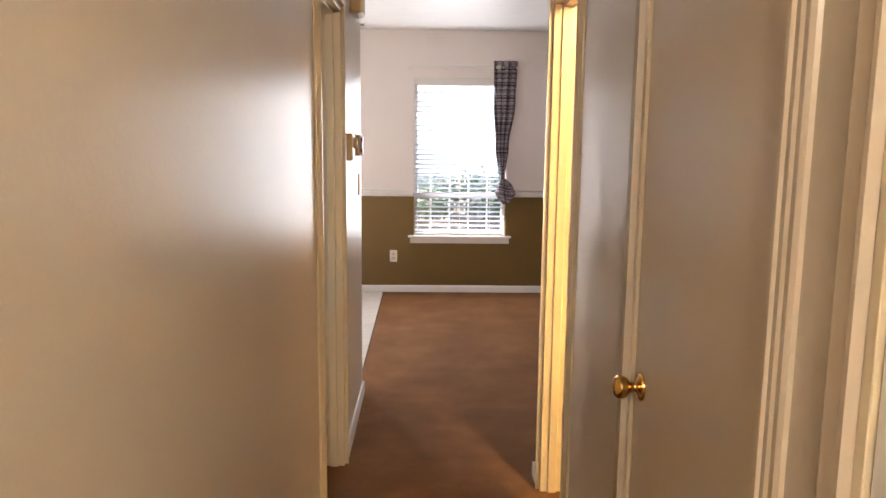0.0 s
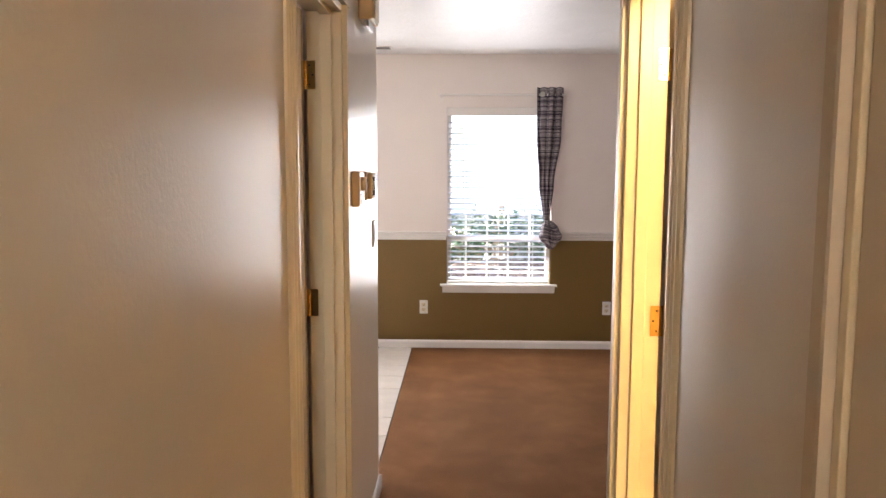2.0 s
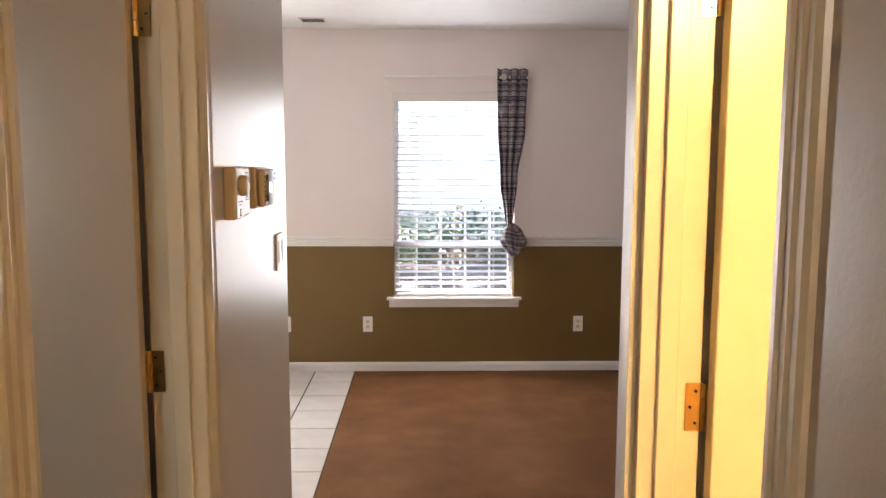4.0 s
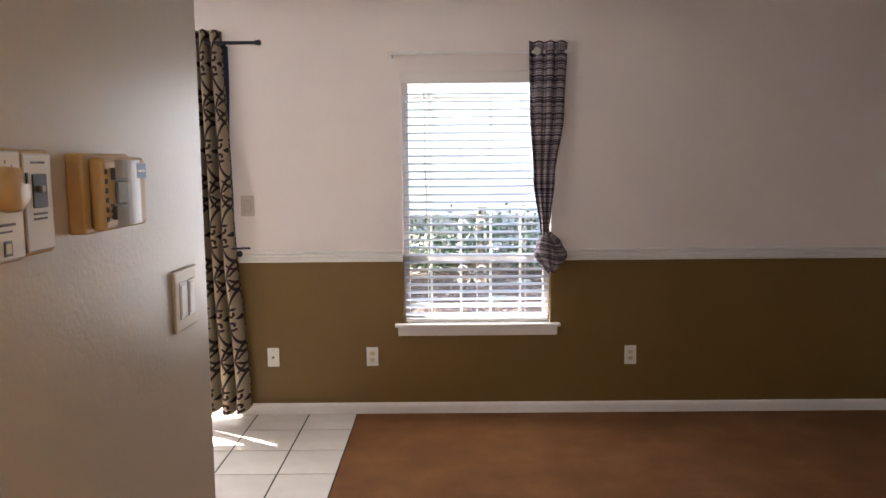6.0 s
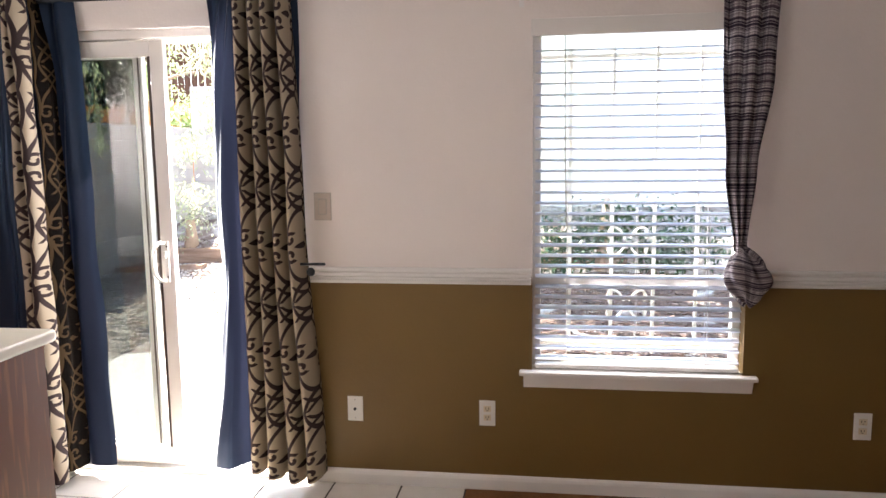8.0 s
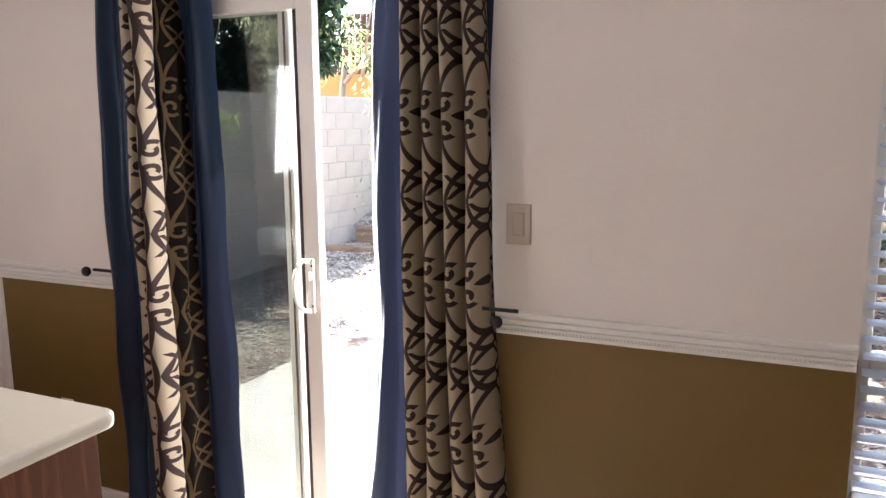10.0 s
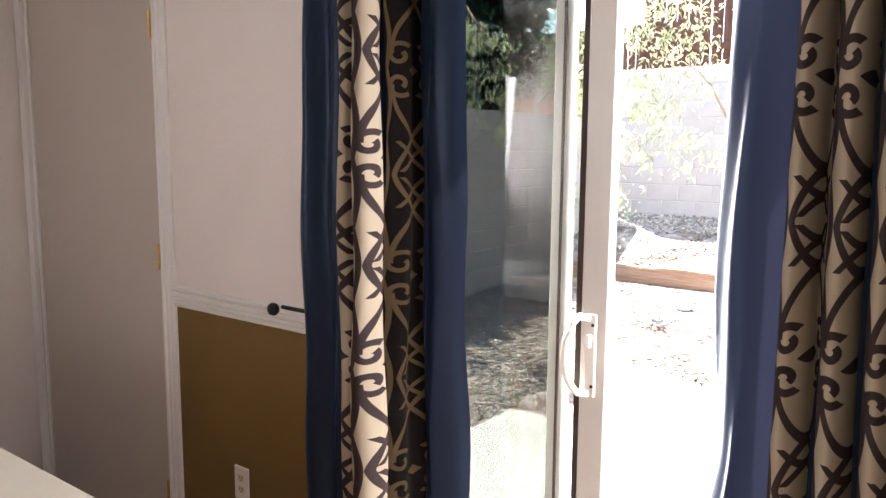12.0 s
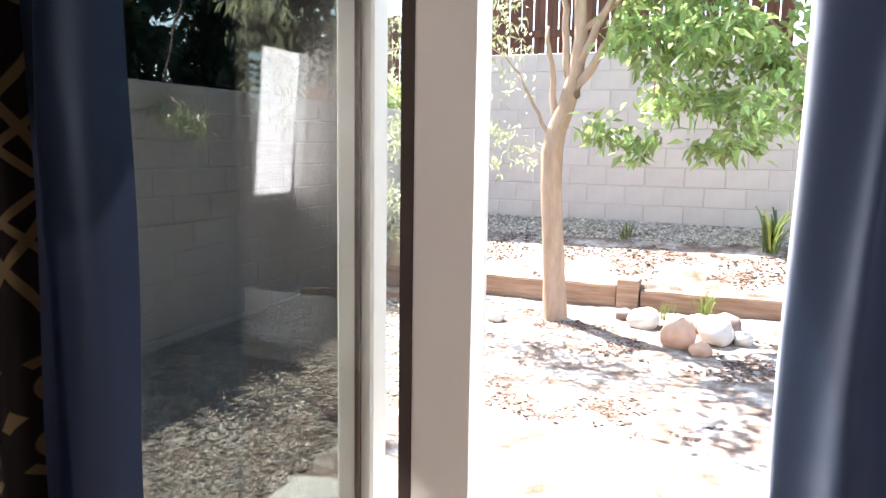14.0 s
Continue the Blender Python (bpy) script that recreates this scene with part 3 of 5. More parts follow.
# ---- dining window ----
def blind(name, x0, x1, y, z0, z1, valance, label, cord_x, tilt=7, pitch_z=0.0445):
    """Two-inch slatted blind hanging between x0 and x1."""
    t = thing(name, (x0 + x1) / 2, y, z0, label, "window blind")
    part("valance", box(x0 - 0.012, x1 + 0.012, y - 0.045, y - 0.030, z1, z1 + valance, 0.004, 2), VINYL, t, "white valance board")
    part("head_rail", box(x0 + 0.004, x1 - 0.004, y - 0.025, y + 0.025, z1 + 0.01, z1 + valance - 0.01, 0.002), VINYL, t)
    n = int((z1 - z0 - 0.03) / pitch_z)
    bm = bmesh.new()
    half = 0.0255
    for a, b in (((-half, 0.0), (-half * 0.4, 0.0035)), ((-half * 0.4, 0.0035), (half * 0.4, 0.0035)), ((half * 0.4, 0.0035), (half, 0.0))):
        vs = [bm.verts.new((x, p[0], p[1] + dz)) for x in (x0 + 0.006, x1 - 0.006) for p in (a, b) for dz in (0, 0.0028)]
        for f in ((0, 1, 3, 2), (4, 6, 7, 5), (0, 4, 5, 1), (2, 3, 7, 6), (1, 5, 7, 3), (0, 2, 6, 4)):
            bm.faces.new([vs[k] for k in f])
    me = mesh_of(bm, SLAT)
    for k in range(n):
        s = part("slat", me, None, t)
        s.matrix_basis = pose(0, y, z0 + 0.045 + k * pitch_z, tilt + random.uniform(-1.2, 1.2), random.uniform(-0.12, 0.12), 0)
    part("bottom_rail", box(x0 + 0.006, x1 - 0.006, y - 0.024, y + 0.024, z0 + 0.004, z0 + 0.022, 0.004, 2), VINYL, t)
    for x in (x0 + 0.14, (x0 + x1) / 2, x1 - 0.14):
        bm = bmesh.new()
        for dy in (-0.027, 0.027):
            add_tube(bm, [(x, y + dy, z0 + 0.02), (x, y + dy, z1 + 0.01)], 0.0011, 5)
        part("ladder_cord", bm, VINYL, t)
    part("tilt_wand", tube([(cord_x, y - 0.038, z1), (cord_x + 0.004, y - 0.040, (z0 + z1) / 2 + 0.2), (cord_x + 0.012, y - 0.038, z0 + 0.62)], 0.0028, 6), PLASTIC_GREY, t, "thin grey wand")
    return t


win = thing("window_1", (WIN0 + WIN1) / 2, W, WINB, "white vinyl single-hung window with a sill", "window", "", "structure")
part("window_stool", box(WIN0 - 0.053, WIN1 + 0.055, W - 0.040, WO - 0.04, WINB - 0.016, WINB + 0.003, 0.005, 2), TRIM_WHITE, win)
part("window_apron", extrude_profile([(0, 0), (0.012, 0.0), (0.030, 0.050), (0.030, 0.054), (0, 0.054)], (WIN0 - 0.035, W, WINB - 0.071), (WIN1 + 0.037, W, WINB - 0.071), (0, -1, 0), (0, 0, 1)), TRIM_WHITE, win)
FY0, FY1 = W + 0.075, W + 0.125
for nm, b in (("frame_side", (WIN0, WIN0 + 0.035, FY0, FY1, WINB, WINT)), ("frame_side", (WIN1 - 0.035, WIN1, FY0, FY1, WINB, WINT)),
              ("frame_head", (WIN0 + 0.035, WIN1 - 0.035, FY0, FY1, WINT - 0.035, WINT)), ("frame_base", (WIN0 + 0.035, WIN1 - 0.035, FY0, FY1, WINB + 0.004, WINB + 0.040)),
              ("meeting_rail", (WIN0 + 0.035, WIN1 - 0.035, FY0 - 0.008, FY1, 0.905, 0.945))):
    part(nm, box(*b, 0.003), VINYL, win)
for nm, z0, z1, yy in (("pane", 0.585, 0.905, FY0 + 0.02), ("pane", 0.945, WINT - 0.035, FY0 + 0.03)):
    p = part(nm, box(WIN0 + 0.03, WIN1 - 0.03, yy, yy + 0.004, z0 - 0.005, z1 + 0.005), GLASS, win)
    p.visible_shadow = False
blind("window_blind", WIN0 + 0.006, WIN1 - 0.006, W + 0.035, WINB + 0.004, WINT - 0.062, 0.068, "white two-inch slat blind lowered in the window", WIN0 + 0.13)


def window_guard():
    """White wrought-iron security bars with scrolls, outside the window."""
    t = thing("window_guard", 0.64, WO + 0.04, WINB, "white wrought iron window guard with scroll ornaments", "window guard")
    y = WO + 0.05
    for z in (0.62, 0.90, 1.30, 1.88):
        part("crossbar", box(WIN0 - 0.05, WIN1 + 0.05, y - 0.006, y + 0.006, z - 0.008, z + 0.008), VINYL, t)
    for k in range(6):
        x = WIN0 - 0.02 + k * 0.1815
        part("bar", box(x - 0.007, x + 0.007, y - 0.007, y + 0.007, 0.58, 1.92), VINYL, t)
    for z in (0.80, 1.08):
        for s in (-1, 1):
            for v in (-1, 1):
                pts = [(0.6165 + s * (0.012 + 0.05 * a / 9 - 0.0 + 0.030 * (1 - a / 16) * (1 - math.cos(a * 0.5))), y, z + v * (0.015 + 0.035 * math.sin(a * 0.5) + 0.004 * a)) for a in range(13)]
                part("scroll", tube(pts, 0.005, 5), VINYL, t)
    return t


window_guard()


# ---- cloth ----
def cloth(name, rows_fn, width_n, height_n, material, thickness=0.003, uv_size=(1.0, 1.0)):
    """A hanging cloth: rows_fn(s, h) gives a point for s along the cloth and h from top to bottom."""
    bm = bmesh.new()
    uvl = bm.loops.layers.uv.new("cloth")
    grid = [[bm.verts.new(rows_fn(i / width_n, j / height_n)) for i in range(width_n + 1)] for j in range(height_n + 1)]
    for j in range(height_n):
        for i in range(width_n):
            f = bm.faces.new((grid[j][i], grid[j][i + 1], grid[j + 1][i + 1], grid[j + 1][i]))
            f.smooth = True
            for loop, (a, b) in zip(f.loops, ((i, j), (i + 1, j), (i + 1, j + 1), (i, j + 1))):
                loop[uvl].uv = (a / width_n * uv_size[0] + (uv_size[2] if len(uv_size) > 2 else 0.0), b / height_n * uv_size[1] + (uv_size[3] if len(uv_size) > 2 else 0.0))
    me = bpy.data.meshes.new("cloth")
    bm.to_mesh(me)
    bm.free()
    me.materials.append(material)
    return me


def lerp(a, b, k):
    return a + (b - a) * k


def table(stops, h):
    for (h0, v0), (h1, v1) in zip(stops, stops[1:]):
        if h <= h1:
            k = (h - h0) / (h1 - h0)
            return lerp(v0, v1, k * k * (3 - 2 * k))
    return stops[-1][1]


def pleats(x_left, x_right, y_front, folds, depth, top, bottom, phase=0.0, lean=0.0, hem=0.008, sharp=0.7, gap=0.0):
    """Row function of a pleated curtain; x_left, x_right are tables over the height."""
    def fn(s, h):
        a, b = table(x_left, h), table(x_right, h)
        ph = math.tau * folds * s + phase
        x = lerp(a, b, s) + (b - a) / folds * 0.03 * math.sin(ph)
        if gap:
            k, f = divmod(min(s * folds, folds - 1e-6), 1.0)
            x = lerp(a, b, (k + (f * 2 * (1 - gap) if f < 0.5 else 1 - (1 - f) * 2 * gap)) / folds)
        wob = 1 + 0.25 * math.sin(3.1 * s * folds + 5 * h)
        ridge = 2.0 * abs(math.cos(ph / 2)) ** sharp - 1.0
        if gap:
            ridge = 2.0 * math.sqrt(max(0.0, 1 - (4 * f - 1) ** 2)) - 1.0 if f < 0.5 else -1.0 - 0.3 * math.sin(math.tau * (f - 0.5))
        y = y_front - depth * (0.7 + 0.3 * h) * wob * ridge + 0.006 * math.sin(9 * h + 7 * s) + lean * h
        z = top + (bottom - top) * h + (hem * math.sin(6 * s + 1.0) * h) + 0.003 * math.cos(ph) * (1 - h)
        return (x, y, z)
    return fn


def scroll_print(name, reverse=False):
    """Cream cloth printed with a dark brown ogee lattice and paired scrolls."""
    m = bpy.data.materials.new(name)
    m.use_nodes = True
    nt = m.node_tree
    b = nt.nodes["Principled BSDF"]
    b.inputs["Roughness"].default_value, b.inputs["Specular IOR Level"].default_value = 0.85, 0.05 if reverse else 0.2
    uv = nt.nodes.new("ShaderNodeUVMap")
    uv.uv_map = "cloth"
    sep = nt.nodes.new("ShaderNodeSeparateXYZ")
    nt.links.new(uv.outputs[0], sep.inputs[0])

    def op(kind, a, c=0.0, d=0.0):
        n = nt.nodes.new("ShaderNodeMath")
        n.operation = kind
        for k, v in enumerate((a, c, d)):
            if isinstance(v, (int, float)):
                n.inputs[k].default_value = v
            else:
                nt.links.new(v, n.inputs[k])
        return n.outputs[0]
    PW, PH = 0.14, 0.485
    HW, HH = PW / 2, PH / 2
    u = op("SUBTRACT", op("FRACT", op("DIVIDE", sep.outputs[0], PW)), 0.5)
    v = op("SUBTRACT", op("FRACT", op("DIVIDE", sep.outputs[1], PH)), 0.5)
    um, vm = op("MULTIPLY", op("ABSOLUTE", u), PW), op("MULTIPLY", op("ABSOLUTE", v), PH)
    X = 0.158

    def only(d, lo, hi):
        out = op("ADD", op("LESS_THAN", vm, lo), op("GREATER_THAN", vm, hi))
        return op("ADD", d, out)
    # tulip line from the scrolls to the crossing, pointed oval beyond it, and the line along the seam between repeats
    c1 = op("MULTIPLY", op("COSINE", op("MULTIPLY", op("SUBTRACT", vm, 0.035), math.pi / 2 / (X - 0.035))), 0.052)
    c2 = op("MULTIPLY", op("SINE", op("MULTIPLY", op("SUBTRACT", vm, X), math.pi / 2 / (HH - X) * 0.8)), 0.044)
    c3 = op("SUBTRACT", HW, op("MULTIPLY", op("ABSOLUTE", op("SINE", op("MULTIPLY", op("SUBTRACT", vm, X), math.pi / 0.17))), 0.013))
    c4 = op("MULTIPLY_ADD", op("ABSOLUTE", op("SUBTRACT", vm, 0.205)), 0.9, 0.0)
    lines = [only(op("ABSOLUTE", op("SUBTRACT", um, c1)), 0.035, X), only(op("ABSOLUTE", op("SUBTRACT", um, c2)), X, 1.0),
             op("ABSOLUTE", op("SUBTRACT", um, c3)), only(op("ABSOLUTE", op("SUBTRACT", um, c4)), 0.165, 0.236)]

    def ring(cx, cz, r):
        dx, dz = op("SUBTRACT", um, cx), op("SUBTRACT", vm, cz)
        rr = op("SQRT", op("ADD", op("MULTIPLY", dx, dx), op("MULTIPLY", dz, dz)))
        return (op("ABSOLUTE", op("SUBTRACT", rr, r)) if r else rr), dx, dz
    # a curl of one turn that opens towards the tulip line
    rr, dx, dz = ring(0.035, 0.034, 0.0)
    p = op("MULTIPLY", op("SUBTRACT", dx, dz), 0.7071)
    q = op("MULTIPLY", op("ADD", dx, dz), 0.7071)
    turn = op("ADD", op("ARCTAN2", q, p), math.pi)
    curl = op("ABSOLUTE", op("SUBTRACT", rr, op("MULTIPLY_ADD", turn, 0.0032, 0.0085)))
    lines += [curl, op("SUBTRACT", op("ADD", um, op("MULTIPLY", vm, 1.2)), 0.010)]
    dist = lines[0]
    for d in lines[1:]:
        dist = op("MINIMUM", dist, d)
    ink = nt.nodes.new("ShaderNodeMapRange")
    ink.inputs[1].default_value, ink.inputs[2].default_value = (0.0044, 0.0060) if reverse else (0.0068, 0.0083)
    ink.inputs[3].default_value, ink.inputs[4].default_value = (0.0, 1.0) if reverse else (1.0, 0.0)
    nt.links.new(dist, ink.inputs[0])
    nz = nt.nodes.new("ShaderNodeTexNoise")
    nz.inputs["Scale"].default_value = 500.0
    nt.links.new(uv.outputs[0], nz.inputs["Vector"])
    mx = nt.nodes.new("ShaderNodeMix")
    mx.data_type = "RGBA"
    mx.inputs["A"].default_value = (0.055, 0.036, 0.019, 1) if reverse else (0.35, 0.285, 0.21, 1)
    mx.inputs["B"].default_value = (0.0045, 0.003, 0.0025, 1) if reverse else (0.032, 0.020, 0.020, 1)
    nt.links.new(ink.outputs[0], mx.inputs["Factor"])
    nt.links.new(mx.outputs["Result"], b.inputs["Base Color"])
    bp = nt.nodes.new("ShaderNodeBump")
    bp.inputs["Strength"].default_value, bp.inputs["Distance"].default_value = 0.2, 0.001
    nt.links.new(nz.outputs[0], bp.inputs["Height"])
    nt.links.new(bp.outputs[0], b.inputs["Normal"])
    return m


def plaid():
    """Grey, white and plum woven plaid with many thin cross stripes."""
    m = bpy.data.materials.new("plaid_cloth")
    m.use_nodes = True
    nt = m.node_tree
    b = nt.nodes["Principled BSDF"]
    b.inputs["Roughness"].default_value, b.inputs["Specular IOR Level"].default_value = 0.8, 0.2
    uv = nt.nodes.new("ShaderNodeUVMap")
    uv.uv_map = "cloth"

    def stripes(scale, stops):
        mp = nt.nodes.new("ShaderNodeMapping")
        mp.inputs["Scale"].default_value = scale
        nt.links.new(uv.outputs[0], mp.inputs["Vector"])
        n = nt.nodes.new("ShaderNodeTexNoise")
        n.inputs["Scale"].default_value, n.inputs["Detail"].default_value = 1.0, 2.0
        nt.links.new(mp.outputs[0], n.inputs["Vector"])
        r = nt.nodes.new("ShaderNodeValToRGB")
        els = r.color_ramp.elements
        els[0].position, els[0].color = stops[0][0], (*stops[0][1], 1)
        els[1].position, els[1].color = stops[-1][0], (*stops[-1][1], 1)
        for p, c in stops[1:-1]:
            els.new(p).color = (*c, 1)
        nt.links.new(n.outputs[0], r.inputs[0])
        return r.outputs[0]
    a = stripes((0.05, 75, 1), [(0.38, (0.035, 0.03, 0.05)), (0.47, (0.16, 0.12, 0.145)), (0.53, (0.62, 0.58, 0.58)), (0.60, (0.07, 0.05, 0.075))])
    c = stripes((28, 0.05, 1), [(0.40, (0.16, 0.14, 0.17)), (0.5, (0.8, 0.78, 0.78)), (0.6, (0.3, 0.26, 0.28))])
    mx = nt.nodes.new("ShaderNodeMix")
    mx.data_type, mx.blend_type = "RGBA", "MULTIPLY"
    mx.inputs["Factor"].default_value = 0.7
    nt.links.new(a, mx.inputs["A"]), nt.links.new(c, mx.inputs["B"])
    h = nt.nodes.new("ShaderNodeHueSaturation")
    h.inputs["Value"].default_value = 1.0
    nt.links.new(mx.outputs["Result"], h.inputs["Color"])
    nt.links.new(h.outputs[0], b.inputs["Base Color"])
    return m


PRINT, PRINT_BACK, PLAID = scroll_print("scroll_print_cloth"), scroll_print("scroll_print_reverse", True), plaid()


def rod(name, x0, x1, y, z, r, material, label, finial=0.0, brackets=()):
    t = thing(name, (x0 + x1) / 2, W, z, label, "curtain rod")
    part("pole", tube([(x0, y, z), (x1, y, z)], r, 12), material, t)
    for x, s in ((x0, -1), (x1, 1)):
        if finial:
            part("finial", turned([(r, 0), (r * 1.6, 0.004), (r * 1.2, 0.010), (finial, 0.018), (finial, 0.028), (finial * 0.5, 0.036)], Matrix.Translation((x, y, z)) @ Matrix.Rotation(s * math.pi / 2, 4, "Y"), 12), material, t, "", True)
    for x in brackets:
        bm = bmesh.new()
        add_tube(bm, [(x, W, z - 0.02), (x, y, z - 0.012), (x, y - 0.004, z - r)], 0.005, 6)
        add_box(bm, x - 0.010, x + 0.010, W - 0.004, W, z - 0.05, z + 0.01)
        part("bracket", bm, material, t)
    return t


# patio door curtains, two rods
ROD_F, ROD_B = W - 0.115, W - 0.055
rod("curtain_rod", -2.55, -0.597, ROD_F, 2.164, 0.0095, BLACK_IRON, "black iron curtain rod in front, with end caps", 0.016, (-2.48, -0.80))
rod("curtain_rod", -2.45, -0.775, ROD_B, 2.150, 0.008, BLACK_IRON, "black iron curtain rod behind, with end caps", 0.0, (-2.40, -0.83))


def curtain(name, fn, wn, hn, material, uv, label, category="curtain"):
    return tagged(new(name, cloth(name, fn, wn, hn, material, 0.003, uv)), label, category)


def plan_cloth(sections, top, bottom, hem=0.01, samples=None, rows=64, fold=0.0, gather=1.12, shift=(0.0, 0.0)):
    """Cloth whose plan line is given at several heights (0 top, 1 bottom); smooth folds between the points."""
    n = len(sections[0][1])

    def spline(pts, s):
        f = s * (n - 1)
        k = min(int(f), n - 2)
        a, b, c, d = (Vector(pts[min(max(k + o, 0), n - 1)]) for o in (-1, 0, 1, 2))
        q = f - k
        return 0.5 * ((2 * b) + (c - a) * q + (2 * a - 5 * b + 4 * c - d) * q * q + (3 * b - a - 3 * c + d) * q * q * q)

    def fn(s, h):
        for (h0, p0), (h1, p1) in zip(sections, sections[1:]):
            if h <= h1:
                k = (h - h0) / (h1 - h0)
                p = spline(p0, s).lerp(spline(p1, s), k)
                break
        else:
            p = spline(sections[-1][1], s)
        z = top + (bottom - top) * h + hem * h * math.sin(5 * s + 0.7)
        w = 0.004 * math.sin(7 * h + 9 * s) + 0.003 * math.sin(23 * h + 5 * s)
        w += fold * math.sin(21 * s + 3.0 * h + 1.5 * math.sin(4 * h)) * min(1, 3 * h) + 0.35 * fold * math.sin(17 * h + 34 * s)
        return (p.x + w, p.y + 0.6 * w, z)
    length = sum((Vector(a) - Vector(b)).length for a, b in zip(sections[1][1], sections[1][1][1:])) * gather
    return fn, samples or n * 8, rows, (length, top - bottom, *shift)


def shifted(pts, dx, dy, about=None, squeeze=1.0):
    return [((x - about) * squeeze + about + dx if about is not None else x + dx, y + dy) for x, y in pts]


def hang(name, parts, at, label):
    """A curtain: a thing with one or more cloth parts."""
    t = thing(name, *at, label, "curtain")
    for nm, (fn, wn, hn, uv), material in parts:
        part(nm, cloth(nm, fn, wn, hn, material, 0.003, uv), None, t)
    return t


curtain("printed_curtain", pleats([(0, -1.035), (0.45, -1.035), (1, -1.045)], [(0, -0.795), (0.45, -0.768), (1, -0.70)], W - 0.092, 4, 0.052, 2.235, 0.055, math.pi, hem=0.02, gap=0.17), 240, 60, PRINT, (0.56, 2.2, 0.0, 0.058), "cream curtain printed with dark brown scrolls, drawn open")
R_TOP = [(-1.158, 7.315), (-1.14, 7.335), (-1.110, 7.318), (-1.08, 7.338), (-1.05, 7.318), (-1.01, 7.338), (-0.95, 7.330), (-0.86, 7.345), (-0.775, 7.368)]
R_MID = [(-1.158, 7.347), (-1.152, 7.325), (-1.126, 7.290), (-1.091, 7.282), (-1.060, 7.310), (-1.022, 7.335), (-0.95, 7.335), (-0.86, 7.345), (-0.775, 7.368)]


def swung(pts, moves):
    """Move the leading points of a plan line; the rest stay."""
    return [(x + dx, y + dy) for (x, y), (dx, dy) in zip(pts, list(moves) + [(0, 0)] * len(pts))]


R_LOW = swung(R_MID, ((0.020, 0.0), (0.018, -0.004), (0.008, -0.012), (0.0, -0.014), (0.0, -0.010)))
R_HEM = swung(R_MID, ((-0.055, 0.0), (-0.060, -0.010), (-0.062, -0.030), (-0.024, -0.036), (-0.010, -0.020)))
hang("lining_curtain", [("panel", plan_cloth([(0, R_TOP), (0.27, R_MID), (0.62, R_LOW), (1, R_HEM)], 2.160, 0.10, -0.012, fold=0.005), LINING)], (-1.0, 7.32, 0.1), "slate blue satin curtain hanging behind the printed one")
L_LIN = [(-2.212, 7.315), (-2.208, 7.262), (-2.172, 7.232), (-2.125, 7.262), (-2.065, 7.236), (-1.99, 7.285), (-1.925, 7.335), (-1.875, 7.345), (-1.838, 7.318), (-1.800, 7.312), (-1.765, 7.322), (-1.740, 7.342)]


def leaned(pts, start, dx, dy):
    """Swing the free end of a plan line, more towards its last point."""
    n = len(pts) - 1 - start
    return [(x + dx * max(0, k - start) / n, y + dy * max(0, k - start) / n) for k, (x, y) in enumerate(pts)]


hang("lining_curtain", [("panel", plan_cloth([(0, shifted(leaned(L_LIN, 4, -0.05, 0.0), 0.012, 0.006)), (0.26, L_LIN), (0.56, L_LIN), (0.72, leaned(L_LIN, 6, 0.012, -0.006)), (1, shifted(leaned(L_LIN, 6, 0.045, -0.030), 0, -0.008))], 2.160, 0.07, 0.01, fold=0.004), LINING)], (-1.9, 7.22, 0.08), "slate blue satin curtain drawn aside at the glass")
L_PRT = [(-2.000, 7.225), (-2.002, 7.186), (-1.988, 7.164), (-1.968, 7.168), (-1.958, 7.196), (-1.950, 7.172), (-1.938, 7.148), (-1.914, 7.140), (-1.894, 7.156), (-1.886, 7.186), (-1.890, 7.208)]
L_REV = [(-1.889, 7.209), (-1.872, 7.228), (-1.864, 7.256), (-1.868, 7.288), (-1.856, 7.318)]
SWAY = ((0, -0.075, 0.078), (0.29, -0.010, 0.012), (0.43, 0.0, 0.0), (0.57, 0.004, -0.004), (0.71, 0.012, -0.010), (1, 0.030, -0.025))
hang("printed_curtain", [("panel", plan_cloth([(h, shifted(L_PRT, dx, dy)) for h, dx, dy in SWAY], 2.235, 0.05, 0.015, gather=0.58, shift=(0.042, -0.07)), PRINT),
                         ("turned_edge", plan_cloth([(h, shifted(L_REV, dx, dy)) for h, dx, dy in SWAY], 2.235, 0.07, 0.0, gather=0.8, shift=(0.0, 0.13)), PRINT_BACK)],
     (-1.9, 7.1, 0.06), "cream scroll-printed curtain bunched open, its dark reverse showing")


def holdback(x, s, label):
    t = thing("curtain_holdback", x, W, 1.0, label, "curtain holdback", "curtain holdbacks")
    part("arm", tube([(x - s * 0.08, W - 0.026, 1.012), (x - s * 0.08, W - 0.075, 1.012), (x - s * 0.06, W - 0.095, 1.012), (x + s * 0.055, W - 0.100, 1.014)], 0.006, 8), BLACK_IRON, t)
    part("plate", box(x - s * 0.08 - 0.012, x - s * 0.08 + 0.012, W - 0.030, W - 0.024, 0.985, 1.03, 0.002), BLACK_IRON, t)
    part("knob", turned([(0.004, 0), (0.015, 0.004), (0.019, 0.014), (0.015, 0.024), (0.004, 0.028)], Matrix.Translation((x + (0.0 if s > 0 else -0.06), W - 0.115, 0.985 if s > 0 else 1.012)) @ Matrix.Rotation(math.pi / 2, 4, "X"), 14), BLACK_IRON, t, "", True)
    return t


holdback(-0.722, 1, "black iron curtain holdback screwed to the wall")
holdback(-2.275, -1, "black iron curtain holdback with a ball end")

